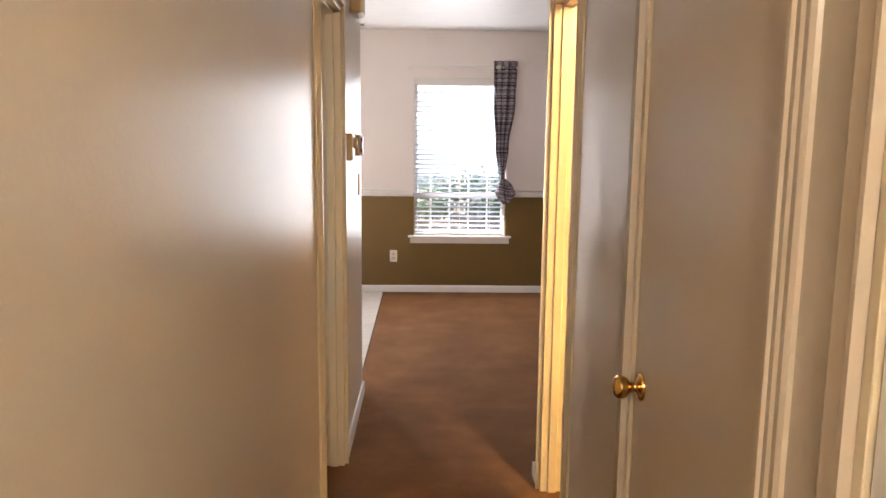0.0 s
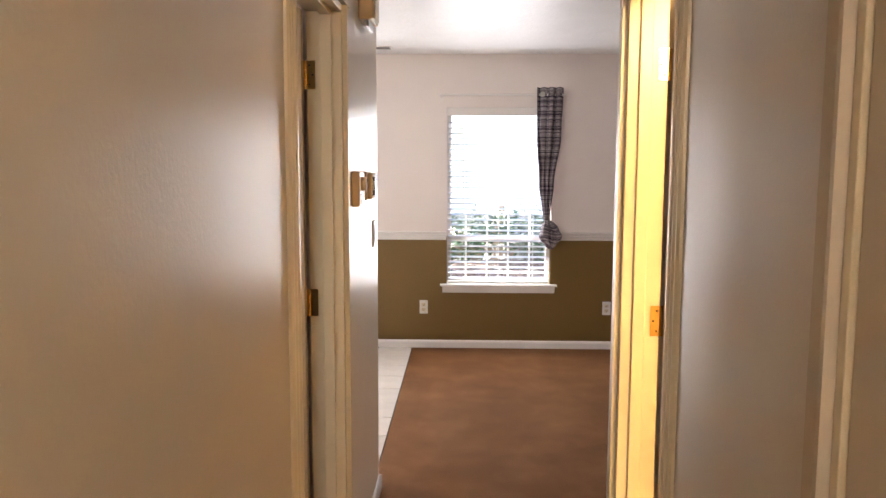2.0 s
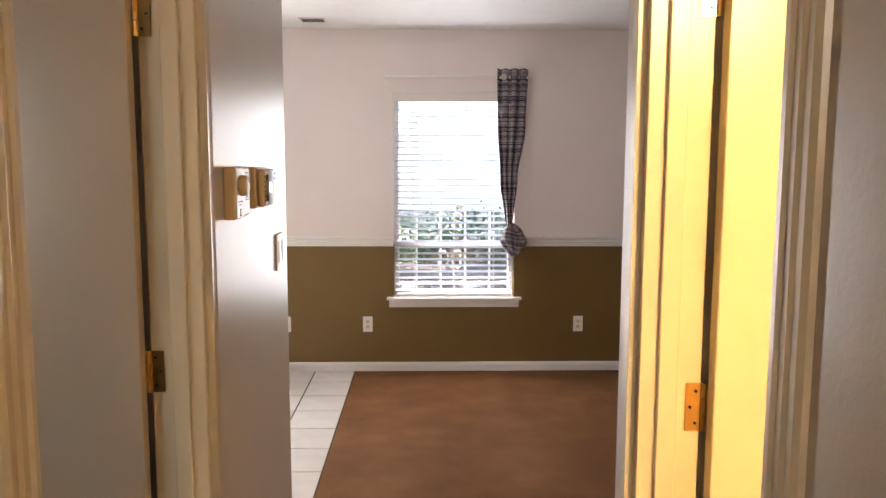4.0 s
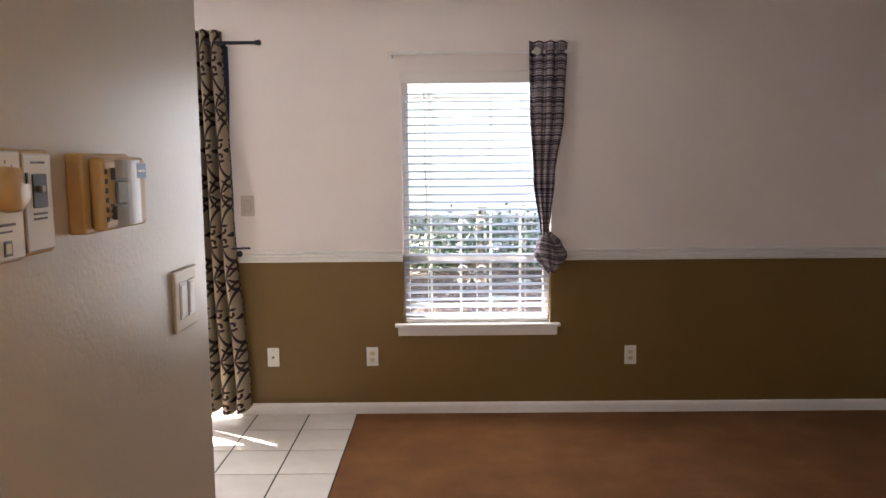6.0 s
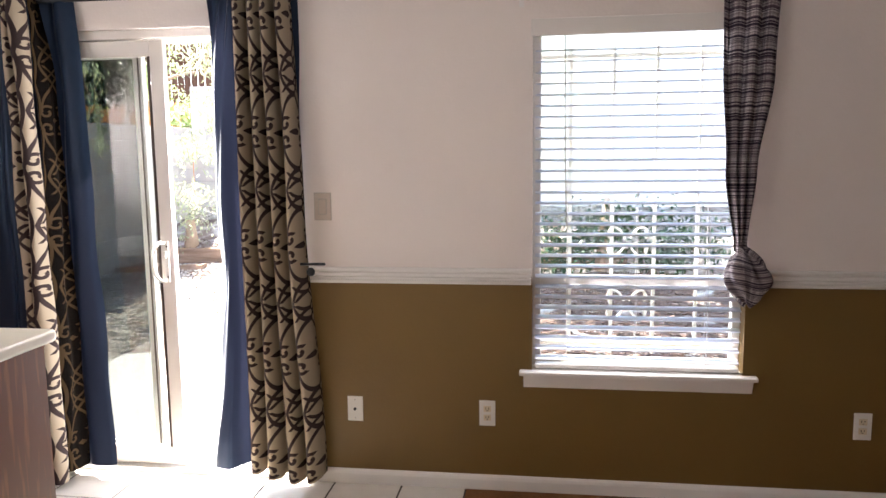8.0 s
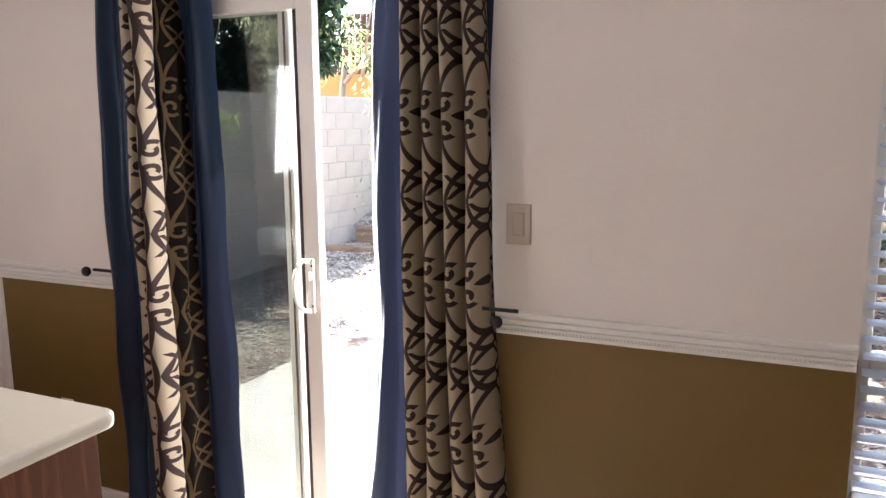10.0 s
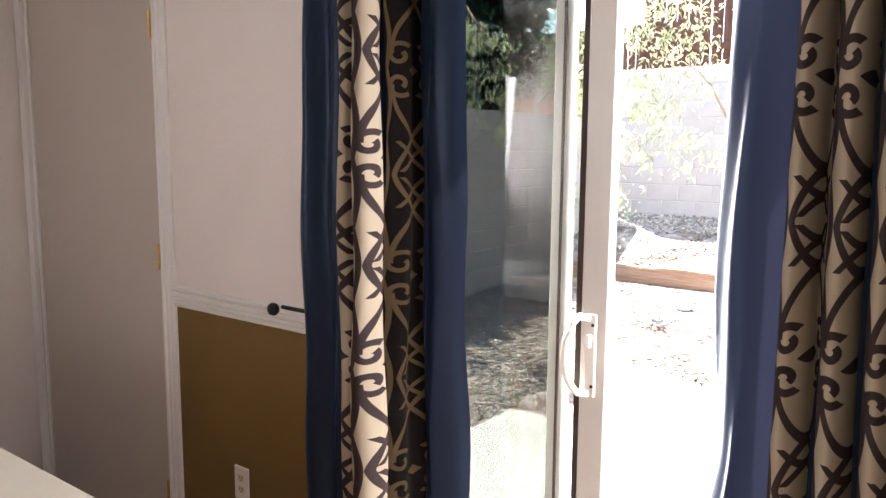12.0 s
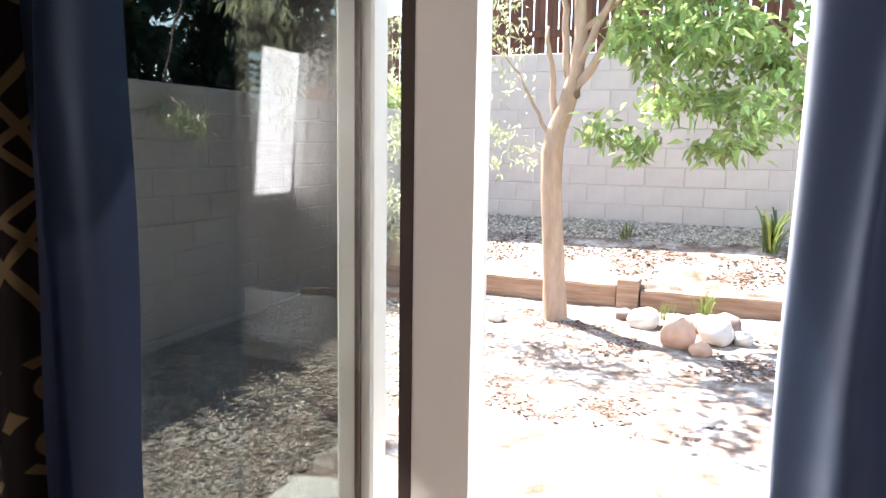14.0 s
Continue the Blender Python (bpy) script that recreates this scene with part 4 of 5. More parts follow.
# plaid curtain at the dining window
rod("curtain_rod", 0.14, 1.17, W - 0.055, 2.108, 0.008, TRIM_WHITE, "thin white curtain rod above the window", 0.0, (0.16, 1.15))


def plaid_curtain():
    t = thing("plaid_curtain", 1.03, W - 0.06, 0.86, "grey and plum plaid curtain knotted near its lower end", "curtain")
    left = [(0, 0.930), (0.35, 0.935), (0.7, 0.958), (1, 1.000)]
    right = [(0, 1.150), (0.35, 1.135), (0.7, 1.085), (1, 1.055)]
    part("panel", cloth("panel", pleats(left, right, W - 0.062, 3.5, 0.020, 2.165, 1.075, 0.5, hem=0.0), 90, 50, PLAID, 0.003, (0.5, 1.1)), None, t)

    def knot(s, h):
        a, ph = s * math.tau, h * math.pi
        r = 0.085 * (1 + 0.16 * math.sin(3 * a + 4 * h) + 0.10 * math.sin(7 * a - 6 * h)) * max(0.12, math.sin(ph * 0.93 + 0.12)) ** 0.8
        return (1.040 + r * math.cos(a) + 0.02 * h, W - 0.070 + 0.6 * r * math.sin(a), 1.085 - 0.225 * h + 0.012 * math.sin(2 * a))
    part("knot", cloth("knot", knot, 48, 24, PLAID, 0.003, (0.5, 0.35)), None, t)
    part("grommet", turned([(0.014, 0), (0.021, 0.0), (0.021, 0.004), (0.014, 0.004)], Matrix.Translation((0.975, W - 0.083, 2.108)) @ Matrix.Rotation(math.pi / 2, 4, "X"), 16), PLASTIC_GREY, t)
    return t


plaid_curtain()


# ---- patio door ----
def patio_door():
    t = thing("patio_door", (DOOR0 + DOOR1) / 2, WO - 0.05, 0, "white vinyl sliding patio door pushed partly open", "sliding door", "", "structure")
    y0, y1 = W + 0.02, WO - 0.01
    for nm, b in (("frame_side", (DOOR0, DOOR0 + 0.035, y0, y1, 0, DOORT)), ("frame_side", (DOOR1 - 0.035, DOOR1, y0, y1, 0, DOORT)), ("frame_head", (DOOR0 + 0.035, DOOR1 - 0.035, y0, y1, DOORT - 0.04, DOORT)), ("threshold", (DOOR0, DOOR1, W - 0.005, WO + 0.03, -0.012, 0.022))):
        part(nm, box(*b, 0.003), VINYL, t)

    def panel(name, x0, x1, y, stile, glass, label, metal=VINYL):
        p = part(name, box(x0, x0 + stile, y - 0.018, y + 0.018, 0.03, DOORT - 0.045, 0.003), metal, t, label)
        part("stile", box(x1 - stile, x1, y - 0.018, y + 0.018, 0.03, DOORT - 0.045, 0.003), metal, p)
        part("top_rail", box(x0 + stile, x1 - stile, y - 0.018, y + 0.018, DOORT - 0.115, DOORT - 0.046, 0.003), metal, p)
        part("bottom_rail", box(x0 + stile, x1 - stile, y - 0.018, y + 0.018, 0.031, 0.115, 0.003), metal, p)
        g = part("glass_pane", box(x0 + stile - 0.004, x1 - stile + 0.004, y - 0.003, y + 0.003, 0.11, DOORT - 0.11), glass, p)
        g.visible_shadow = False
        return p
    slide = panel("sliding_panel", -2.165, -1.412, W + 0.045, 0.064, GLASS, "sliding panel with a white pull handle")
    part("weatherstrip", box(-1.490, -1.477, W + 0.030, W + 0.062, 0.04, DOORT - 0.05), WEATHERSTRIP, slide)
    panel("fixed_panel", DOOR0 + 0.035, -1.548, W + 0.105, 0.044, SCREEN_GLASS, "fixed panel behind a dark insect screen", GREY_FRAME)
    part("screen_bead", box(-1.566, -1.561, W + 0.080, W + 0.0865, 0.04, DOORT - 0.05), WEATHERSTRIP, slide)
    # D-shaped pull handle on the leading stile
    yh = W + 0.027
    hnd = part("handle_plate", box(-1.462, -1.434, yh - 0.010, yh, 0.905, 1.095, 0.004, 2), PLASTIC_WHITE, slide, "white handle plate")
    arc = [(-1.448, yh - 0.008, 1.085)] + [(-1.448 - 0.050 * math.sin(a * math.pi / 10) ** 0.7, yh - 0.012 - 0.022 * math.sin(a * math.pi / 10), 1.0 + 0.092 * math.cos(a * math.pi / 10)) for a in range(1, 10)] + [(-1.448, yh - 0.008, 0.912)]
    part("pull", tube(arc, 0.0085, 8), PLASTIC_WHITE, hnd, "", True)
    part("thumb_latch", box(-1.452, -1.443, yh - 0.022, yh - 0.009, 1.02, 1.05, 0.002), PLASTIC_WHITE, hnd)
    bm = bmesh.new()
    for z in (0.93, 1.07):
        add_tube(bm, [(-1.441, yh - 0.012, z), (-1.441, yh - 0.009, z)], 0.004, 8)
    part("screw", bm, BLACK_IRON, hnd)
    part("strike_slot", box(-1.4125, -1.411, W + 0.040, W + 0.048, 0.95, 1.01), BLACK_IRON, slide)
    return t


patio_door()
# kitchen window
KY0, KY1, KZ0, KZ1 = 3.74, 4.17, 1.08, 2.06
kw = thing("window_2", KX, (KY0 + KY1) / 2, KZ0, "small white kitchen window with a blind", "window", "", "structure")
for nm, b in (("frame_side", (KX - 0.12, KX - 0.07, KY0, KY0 + 0.035, KZ0, KZ1)), ("frame_side", (KX - 0.12, KX - 0.07, KY1 - 0.035, KY1, KZ0, KZ1)), ("frame_head", (KX - 0.12, KX - 0.07, KY0 + 0.035, KY1 - 0.035, KZ1 - 0.035, KZ1)), ("frame_base", (KX - 0.12, KX - 0.07, KY0 + 0.035, KY1 - 0.035, KZ0, KZ0 + 0.035)), ("window_stool", (KX - 0.13, KX + 0.035, KY0 - 0.04, KY1 + 0.04, KZ0 - 0.018, KZ0 + 0.002))):
    part(nm, box(*b, 0.003), VINYL, kw)
kb = blind("window_blind", -0.205, 0.205, 0.0, KZ0 + 0.005, KZ1 - 0.07, 0.06, "white slat blind in the kitchen window", -0.1, 30)
kb.matrix_world = pose(KX - 0.035, (KY0 + KY1) / 2, KZ0 + 0.005, 0, 0, 90)
# out of view: opening added to go with the side room's fill lamp
sw = thing("window_3", -1.55, 1.6, 1.0, "unseen white framed window added to the side room", "window", "", "structure")
for nm, b in (("frame_side", (-1.58, -1.53, 1.2, 1.24, 1.0, 2.0)), ("frame_side", (-1.58, -1.53, 1.96, 2.0, 1.0, 2.0)), ("frame_head", (-1.58, -1.53, 1.24, 1.96, 1.96, 2.0)), ("frame_base", (-1.58, -1.53, 1.24, 1.96, 1.0, 1.04))):
    part(nm, box(*b, 0.003), VINYL, sw)


# ---- wall fittings ----
def wall_plate(name, x, z, w, h, label, category, kind):
    """Outlet, cable or switch plate on the garden wall."""
    t = thing(name, x, W, z, label, category)
    part("plate", box(x - w / 2, x + w / 2, W - 0.006, W, z - h / 2, z + h / 2, 0.0025, 2), SWITCH_PLATE if kind == "switch" else PLASTIC_WHITE, t)
    if kind == "outlet":
        for s in (-1, 1):
            part("socket", box(x - 0.016, x + 0.016, W - 0.008, W - 0.005, z + s * 0.0195 - 0.013, z + s * 0.0195 + 0.013, 0.001), PLASTIC_IVORY, t)
            bm = bmesh.new()
            for dx in (-0.006, 0.006):
                add_box(bm, x + dx - 0.0013, x + dx + 0.0013, W - 0.0088, W - 0.0078, z + s * 0.0195 - 0.002, z + s * 0.0195 + 0.007)
            add_tube(bm, [(x, W - 0.0088, z + s * 0.0195 - 0.007), (x, W - 0.0078, z + s * 0.0195 - 0.007)], 0.0025, 8)
            part("slots", bm, BLACK_PLASTIC, t)
    elif kind == "cable":
        part("connector", tube([(x, W - 0.016, z), (x, W - 0.005, z)], 0.006, 10), BLACK_IRON, t)
        for s in (-1, 1):
            part("screw", tube([(x, W - 0.0075, z + s * 0.042), (x, W - 0.0055, z + s * 0.042)], 0.003, 8), PLASTIC_GREY, t)
    else:
        part("backing", box(x - w / 2 - 0.002, x + w / 2 + 0.002, W - 0.003, W, z - h / 2 - 0.002, z + h / 2 + 0.002), PLASTIC_GREY, t)
        part("rocker_frame", box(x - 0.019, x + 0.019, W - 0.0078, W - 0.005, z - 0.035, z + 0.035, 0.001), PLASTIC_GREY, t)
        part("rocker", box(x - 0.016, x + 0.016, W - 0.011, W - 0.006, z - 0.031, z + 0.031, 0.002), SWITCH_PLATE, t)
    return t


wall_plate("power_outlet", 0.013, 0.348, 0.070, 0.114, "white double power outlet on the olive wall", "power outlet", "outlet")
wall_plate("power_outlet", 1.548, 0.348, 0.070, 0.114, "white double power outlet on the olive wall", "power outlet", "outlet")
wall_plate("cable_outlet", -0.578, 0.348, 0.070, 0.114, "white plate with one cable socket", "cable outlet", "cable")
wall_plate("power_outlet", -2.655, 0.37, 0.070, 0.114, "white double power outlet near the side door", "power outlet", "outlet")
wall_plate("light_switch", -0.699, 1.252, 0.072, 0.116, "white rocker light switch beside the patio door", "light switch", "switch")


def hall_switch():
    t = thing("light_switch", HL, 4.386, 1.237, "white double rocker light switch at the hall corner", "light switch")
    part("plate", box(HL, HL + 0.007, 4.324, 4.448, 1.179, 1.295, 0.003, 2), PLASTIC_IVORY, t)
    for y in (4.363, 4.409):
        part("rocker_frame", box(HL + 0.006, HL + 0.009, y - 0.0185, y + 0.0185, 1.202, 1.272, 0.001), PLASTIC_WHITE, t)
        part("rocker", box(HL + 0.007, HL + 0.0102, y - 0.0155, y + 0.0155, 1.206, 1.268, 0.002), PLASTIC_WHITE, t)
    return t


def thermostat():
    """Two slim beige controls side by side, then a digital thermostat."""
    t = thing("cooler_control", HL, 3.757, 1.44, "beige wall control with a round dial, sides coloured as if warm-lit", "wall control")
    # warm lamplight on the sides is put into the body colour, daylight into the face
    part("body", box(HL, HL + 0.028, 3.718, 3.797, 1.387, 1.513, 0.004, 2), PLASTIC_BEIGE, t)
    part("face", box(HL + 0.0275, HL + 0.031, 3.721, 3.794, 1.390, 1.510, 0.002), PLASTIC_WHITE, t)
    part("dial", turned([(0.024, 0), (0.0255, 0.004), (0.024, 0.016), (0.021, 0.019)], Matrix.Translation((HL + 0.0305, 3.757, 1.468)) @ Matrix.Rotation(math.pi / 2, 4, "Y"), 28), PLASTIC_BEIGE, t, "round beige dial", True)
    part("pointer", box(HL + 0.049, HL + 0.0508, 3.768, 3.772, 1.474, 1.486), BLACK_PLASTIC, t)
    for k, a in enumerate((-60, -36, -12, 12, 36, 60)):
        q = pose(0, 3.757, 1.468, a, 0, 0)
        bm = box(HL + 0.0305, HL + 0.0314, -0.0007, 0.0007, 0.0285, 0.0325)
        bm.transform(q)
        part("dial_mark", bm, PRINT_DARK, t)
    for y0, y1, z0, z1 in ((3.735, 3.775, 1.428, 1.431), (3.742, 3.768, 1.421, 1.423)):
        part("printed_bar", box(HL + 0.0305, HL + 0.0316, y0, y1, z0, z1), PRINT_DARK, t)
    part("badge", box(HL + 0.0305, HL + 0.0316, 3.750, 3.766, 1.395, 1.412), PRINT_DARK, t)
    part("badge_inset", box(HL + 0.0312, HL + 0.0321, 3.753, 3.763, 1.398, 1.409), PLASTIC_IVORY, t)
    t = thing("cooler_switch", HL, 3.835, 1.44, "beige wall switch with a black slot", "wall control")
    # same split: body coloured for warm light, face for window light
    part("body", box(HL, HL + 0.025, 3.800, 3.870, 1.389, 1.512, 0.004, 2), PLASTIC_BEIGE, t)
    part("face", box(HL + 0.0245, HL + 0.028, 3.804, 3.866, 1.393, 1.508, 0.002), PLASTIC_WHITE, t)
    part("slot", box(HL + 0.027, HL + 0.0295, 3.820, 3.852, 1.444, 1.484, 0.001), BLACK_PLASTIC, t)
    part("slide", box(HL + 0.029, HL + 0.034, 3.832, 3.840, 1.462, 1.470, 0.001), PLASTIC_GREY, t)
    for z in (1.496, 1.436, 1.430):
        part("printed_bar", box(HL + 0.0275, HL + 0.0286, 3.820, 3.850, z, z + 0.0025), PRINT_DARK, t)
    t = thing("thermostat", HL, 4.03, 1.455, "grey digital thermostat with a blue sticker", "thermostat")
    part("back_box", box(HL, HL + 0.024, 3.955, 4.105, 1.400, 1.510, 0.003, 2), PLASTIC_BEIGE, t, "warm beige back box")
    bm = box(HL + 0.024, HL + 0.045, 3.968, 4.118, 1.403, 1.505, 0.008, 3)
    part("cover", bm, PLASTIC_BEIGE, t, "warm beige cover")
    bow = [(HL + 0.040 + 0.010 * math.sin(math.pi * k / 10), 3.985 + 0.13 * k / 10) for k in range(11)]
    bm = bmesh.new()
    lo = [bm.verts.new((x, y, 1.407)) for x, y in bow] + [bm.verts.new((HL + 0.030, bow[-1][1], 1.407)), bm.verts.new((HL + 0.030, bow[0][1], 1.407))]
    hi = [bm.verts.new((v.co.x, v.co.y, 1.501)) for v in lo]
    for k in range(len(lo)):
        j = (k + 1) % len(lo)
        bm.faces.new((lo[k], lo[j], hi[j], hi[k]))
    bm.faces.new(lo[::-1]), bm.faces.new(hi)
    part("front_door", bm, PLASTIC_GREY, t, "bowed grey front")
    part("display", box(HL + 0.0465, HL + 0.0515, 4.000, 4.032, 1.440, 1.470, 0.001), LCD, t, "grey display")
    part("sticker", box(HL + 0.0425, HL + 0.0485, 4.074, 4.108, 1.474, 1.496), LABEL_BLUE, t, "blue sticker")
    part("sticker_stripe", box(HL + 0.0425, HL + 0.0489, 4.078, 4.104, 1.483, 1.486), PLASTIC_WHITE, t)
    for k in range(6):
        part("vent_slot", box(HL + 0.0442, HL + 0.0456, 3.974, 3.981, 1.416 + k * 0.013, 1.423 + k * 0.013), PRINT_DARK, t)
    for z0, z1, y0, y1 in ((1.473, 1.475, 3.994, 4.034), (1.475, 1.490, 3.992, 3.994), (1.435, 1.437, 3.994, 4.034), (1.418, 1.435, 3.992, 3.994)):
        part("printed_line", box(HL + 0.0445, HL + 0.0512, y0, y1, z0, z1), PRINT_DARK, t)
    for k in range(3):
        part("printed_bar", box(HL + 0.0415, HL + 0.0462, 3.988, 3.991 + 0.003 * k, 1.420 + 0.008 * k, 1.424 + 0.008 * k), PRINT_DARK, t)


def door_chime():
    t = thing("door_chime", HL, 4.02, 2.07, "beige door chime box high on the hall wall", "door chime")
    part("cover", box(HL, HL + 0.055, 3.93, 4.11, 2.075, 2.28, 0.008, 2), PLASTIC_BEIGE, t)
    part("front", box(HL + 0.050, HL + 0.062, 3.96, 4.08, 2.08, 2.275, 0.004, 2), PLASTIC_IVORY, t)
    for y in (3.96, 4.00, 4.04, 4.08):
        part("chime_tube", tube([(HL + 0.030, y, 2.10), (HL + 0.030, y, 2.050)], 0.012, 10), CHROME, t, "shiny metal tube end")
    return t


hall_switch()
thermostat()
door_chime()
# ceiling vent
vent = thing("ceiling_vent", -0.30, 7.03, CEIL, "dark slotted ceiling vent", "vent")
part("frame", box(-0.385, -0.215, 6.97, 7.09, CEIL - 0.008, CEIL, 0.002), TRIM_WHITE, vent)
for k in range(5):
    part("slot", box(-0.372, -0.228, 6.982 + k * 0.021, 6.996 + k * 0.021, CEIL - 0.010, CEIL - 0.007), BLACK_PLASTIC, vent)


# ---- kitchen peninsula ----
def peninsula():
    c = thing("base_cabinet", -2.6, 6.1, 0, "reddish oak base cabinet with a panelled end", "cabinet")
    part("body", box(-3.93, -1.382, 5.865, 6.425, 0.09, 0.877, 0.003), OAK, c)
    part("end_panel", box(-1.382, -1.370, 5.87, 6.42, 0.09, 0.877, 0.002), OAK, c)
    part("toe_kick", box(-3.93, -1.42, 5.925, 6.41, 0.0, 0.09), OAK, c)
    for k in range(5):
        x0 = -3.90 + k * 0.50
        part("door", box(x0, x0 + 0.48, 5.847, 5.865, 0.12, 0.865, 0.004), OAK, c)
    bm = box(-3.95, -1.335, 5.815, 6.455, 0.878, 0.918)
    edges = [e for e in bm.edges if abs(e.verts[0].co.z - e.verts[1].co.z) > 0.01]
    bmesh.ops.bevel(bm, geom=edges, offset=0.030, segments=5, profile=0.5, affect="EDGES")
    rims = [e for e in bm.edges if abs(e.verts[0].co.z - e.verts[1].co.z) < 0.001 and len(e.link_faces) == 2 and any(abs(f.normal.z) < 0.1 for f in e.link_faces) and any(abs(f.normal.z) > 0.9 for f in e.link_faces)]
    bmesh.ops.bevel(bm, geom=rims, offset=0.012, segments=3, profile=0.5, affect="EDGES")
    tagged(part("countertop", bm, LAMINATE), "cream laminate countertop with rounded edges on the oak cabinet", "countertop")


peninsula()


# ---- garden ----
def ground_z(x, y):
    """Level patio yard, rising behind the timber edging to the block wall."""
    if y < 9.0:
        z = -0.11
    elif y < 13.2:
        z = -0.11 + 0.16 * (y - 9.0) / 4.2
    elif y < 13.62:
        z = 0.05
    elif y < 15.0:
        z = 0.23 + 0.44 * (y - 13.62) / 1.38
    else:
        z = 0.67
    if 8.9 < y < 15.0:
        z += 0.018 * noise.noise((x * 1.3, y * 1.3, 0)) + 0.010 * noise.noise((x * 5, y * 5, 3))
    return z


def ground():
    bm = bmesh.new()
    xs = [-600, -60, -14] + [-8 + 0.1 * k for k in range(121)] + [14, 60, 600]
    ys = [-600, -60, -8, 7.45] + [7.5 + 0.1 * k for k in range(61)] + [13.60, 13.63] + [13.7 + 0.1 * k for k in range(20)] + [25, 60, 600]
    grid = [[bm.verts.new((x, y, ground_z(x, y) if y > 7.6 else -0.2)) for x in xs] for y in ys]
    for a, b in zip(grid, grid[1:]):
        for k in range(len(xs) - 1):
            bm.faces.new((a[k], a[k + 1], b[k + 1], b[k])).smooth = True
    return structure("ground", bm, SOIL, "pale dry yard soil with brown patches", "ground")


ground()
structure("patio", box(-3.03, -0.25, WO - 0.0, 10.35, -0.16, -0.075, 0.008), CONCRETE, "pale sunlit concrete patio slab", "patio")


def stones(name, count, area, size, material, label, category, keep=lambda x, y: True, flat=0.6):
    """Loose pebbles scattered over an area, joined into one piece of stuff."""
    rnd = random.Random(name)
    base = [Vector(v) for v in ((1, 0, 0), (-1, 0, 0), (0, 1, 0), (0, -1, 0), (0, 0, 1), (0, 0, -1))]
    tris = ((0, 2, 4), (2, 1, 4), (1, 3, 4), (3, 0, 4), (2, 0, 5), (1, 2, 5), (3, 1, 5), (0, 3, 5))
    verts, faces = [], []
    while count:
        x, y = rnd.uniform(area[0], area[1]), rnd.uniform(area[2], area[3])
        if not keep(x, y):
            count -= 1
            continue
        count -= 1
        s = rnd.uniform(*size)
        m = Matrix.Translation((x, y, ground_z(x, y) + s * 0.2)) @ Euler((rnd.uniform(-0.4, 0.4), rnd.uniform(-0.4, 0.4), rnd.uniform(0, 6))).to_matrix().to_4x4() @ Matrix.Diagonal((s * rnd.uniform(0.7, 1.3), s * rnd.uniform(0.6, 1.0), s * flat, 1))
        n = len(verts)
        verts += [m @ v for v in base]
        faces += [(a + n, b + n, c + n) for a, b, c in tris]
    me = bpy.data.meshes.new(name)
    me.from_pydata(verts, [], faces)
    me.materials.append(material)
    return tagged(new(name, me), label, category, "", "stuff")


stones("gravel", 15000, (-5.0, -3.03, 7.7, 13.4), (0.010, 0.026), GRAVEL, "grey and tan gravel strip beside the patio", "gravel", lambda x, y: y < 11.2 or random.Random(int(x * 999 + y * 7777)).random() < 0.5)
stones("gravel", 6000, (-5.0, 1.0, 14.55, 15.0), (0.012, 0.028), GRAVEL, "dark gravel strip along the foot of the block wall", "gravel")
patches = [(-2.55, 12.78, 0.42), (-2.45, 10.9, 0.40), (-2.6, 12.75, 0.5), (-3.1, 11.8, 0.35), (-1.7, 11.0, 0.4), (-1.2, 12.0, 0.5), (-3.6, 14.2, 0.7), (-2.2, 14.2, 0.8), (-1.0, 14.1, 0.7), (-3.9, 12.6, 0.7), (-1.4, 12.9, 0.5), (-2.0, 12.3, 0.3), (-4.3, 13.6, 0.6), (0.4, 9.2, 1.1), (1.4, 10.2, 1.2), (0.8, 12.2, 1.4), (2.4, 11.5, 1.2)]
stones("leaf_litter", 80000, (-5.0, 3.0, 8.2, 14.9), (0.006, 0.022), LITTER, "brown leaf litter and mulch scattered on the soil", "leaf litter",
       lambda x, y: (y > 10.4 or x > -0.2) and noise.noise((x * 2.2, y * 3.2, 8)) + 0.5 * noise.noise((x * 7, y * 9, 2)) + max(0.7 * (1 - math.hypot(x - a, (y - b) * 1.6) / r) for a, b, r in patches) > (0.26 if x < -0.2 else 0.05), 0.25)

# mulch as ground cover, its dark colour also standing in for shade on the soil
stones("leaf_mulch", 26000, (-0.2, 3.2, 7.7, 13.0), (0.016, 0.042), LITTER, "dark brown leaf mulch, laid thick to deepen the shade on soil by the house", "leaf mulch", lambda x, y: noise.noise((x * 2.5, y * 2.5, 4)) > -0.28, 0.22)


def rock(x, y, w, h, material, label, seed):
    rnd = random.Random(seed)
    bm = bmesh.new()
    bmesh.ops.create_icosphere(bm, subdivisions=3, radius=1.0)
    off = Vector((rnd.uniform(0, 50), rnd.uniform(0, 50), 0))
    for v in bm.verts:
        k = 1 + 0.22 * noise.noise(v.co * 1.2 + off) + 0.06 * noise.noise(v.co * 4 + off)
        v.co = Vector((v.co.x * w / 2 * k, v.co.y * w / 2 * k * 0.85, v.co.z * h / 2 * k))
    bmesh.ops.rotate(bm, verts=bm.verts[:], matrix=Euler((0, 0, rnd.uniform(0, 6))).to_matrix())
    bmesh.ops.translate(bm, verts=bm.verts[:], vec=(x, y, ground_z(x, y) + h * 0.34))
    return tagged(part("rock", bm, material, None, "", True), label, "rock", "rocks beside the timber edging")


ROCK_PALE = mat("pale_rock", (0.55, 0.52, 0.48), 0.85, vary=0.15, scale=14, bump=0.4, bump_scale=50)
ROCK_PINK = mat("pink_rock", (0.52, 0.34, 0.25), 0.85, vary=0.15, scale=14, bump=0.4, bump_scale=50)
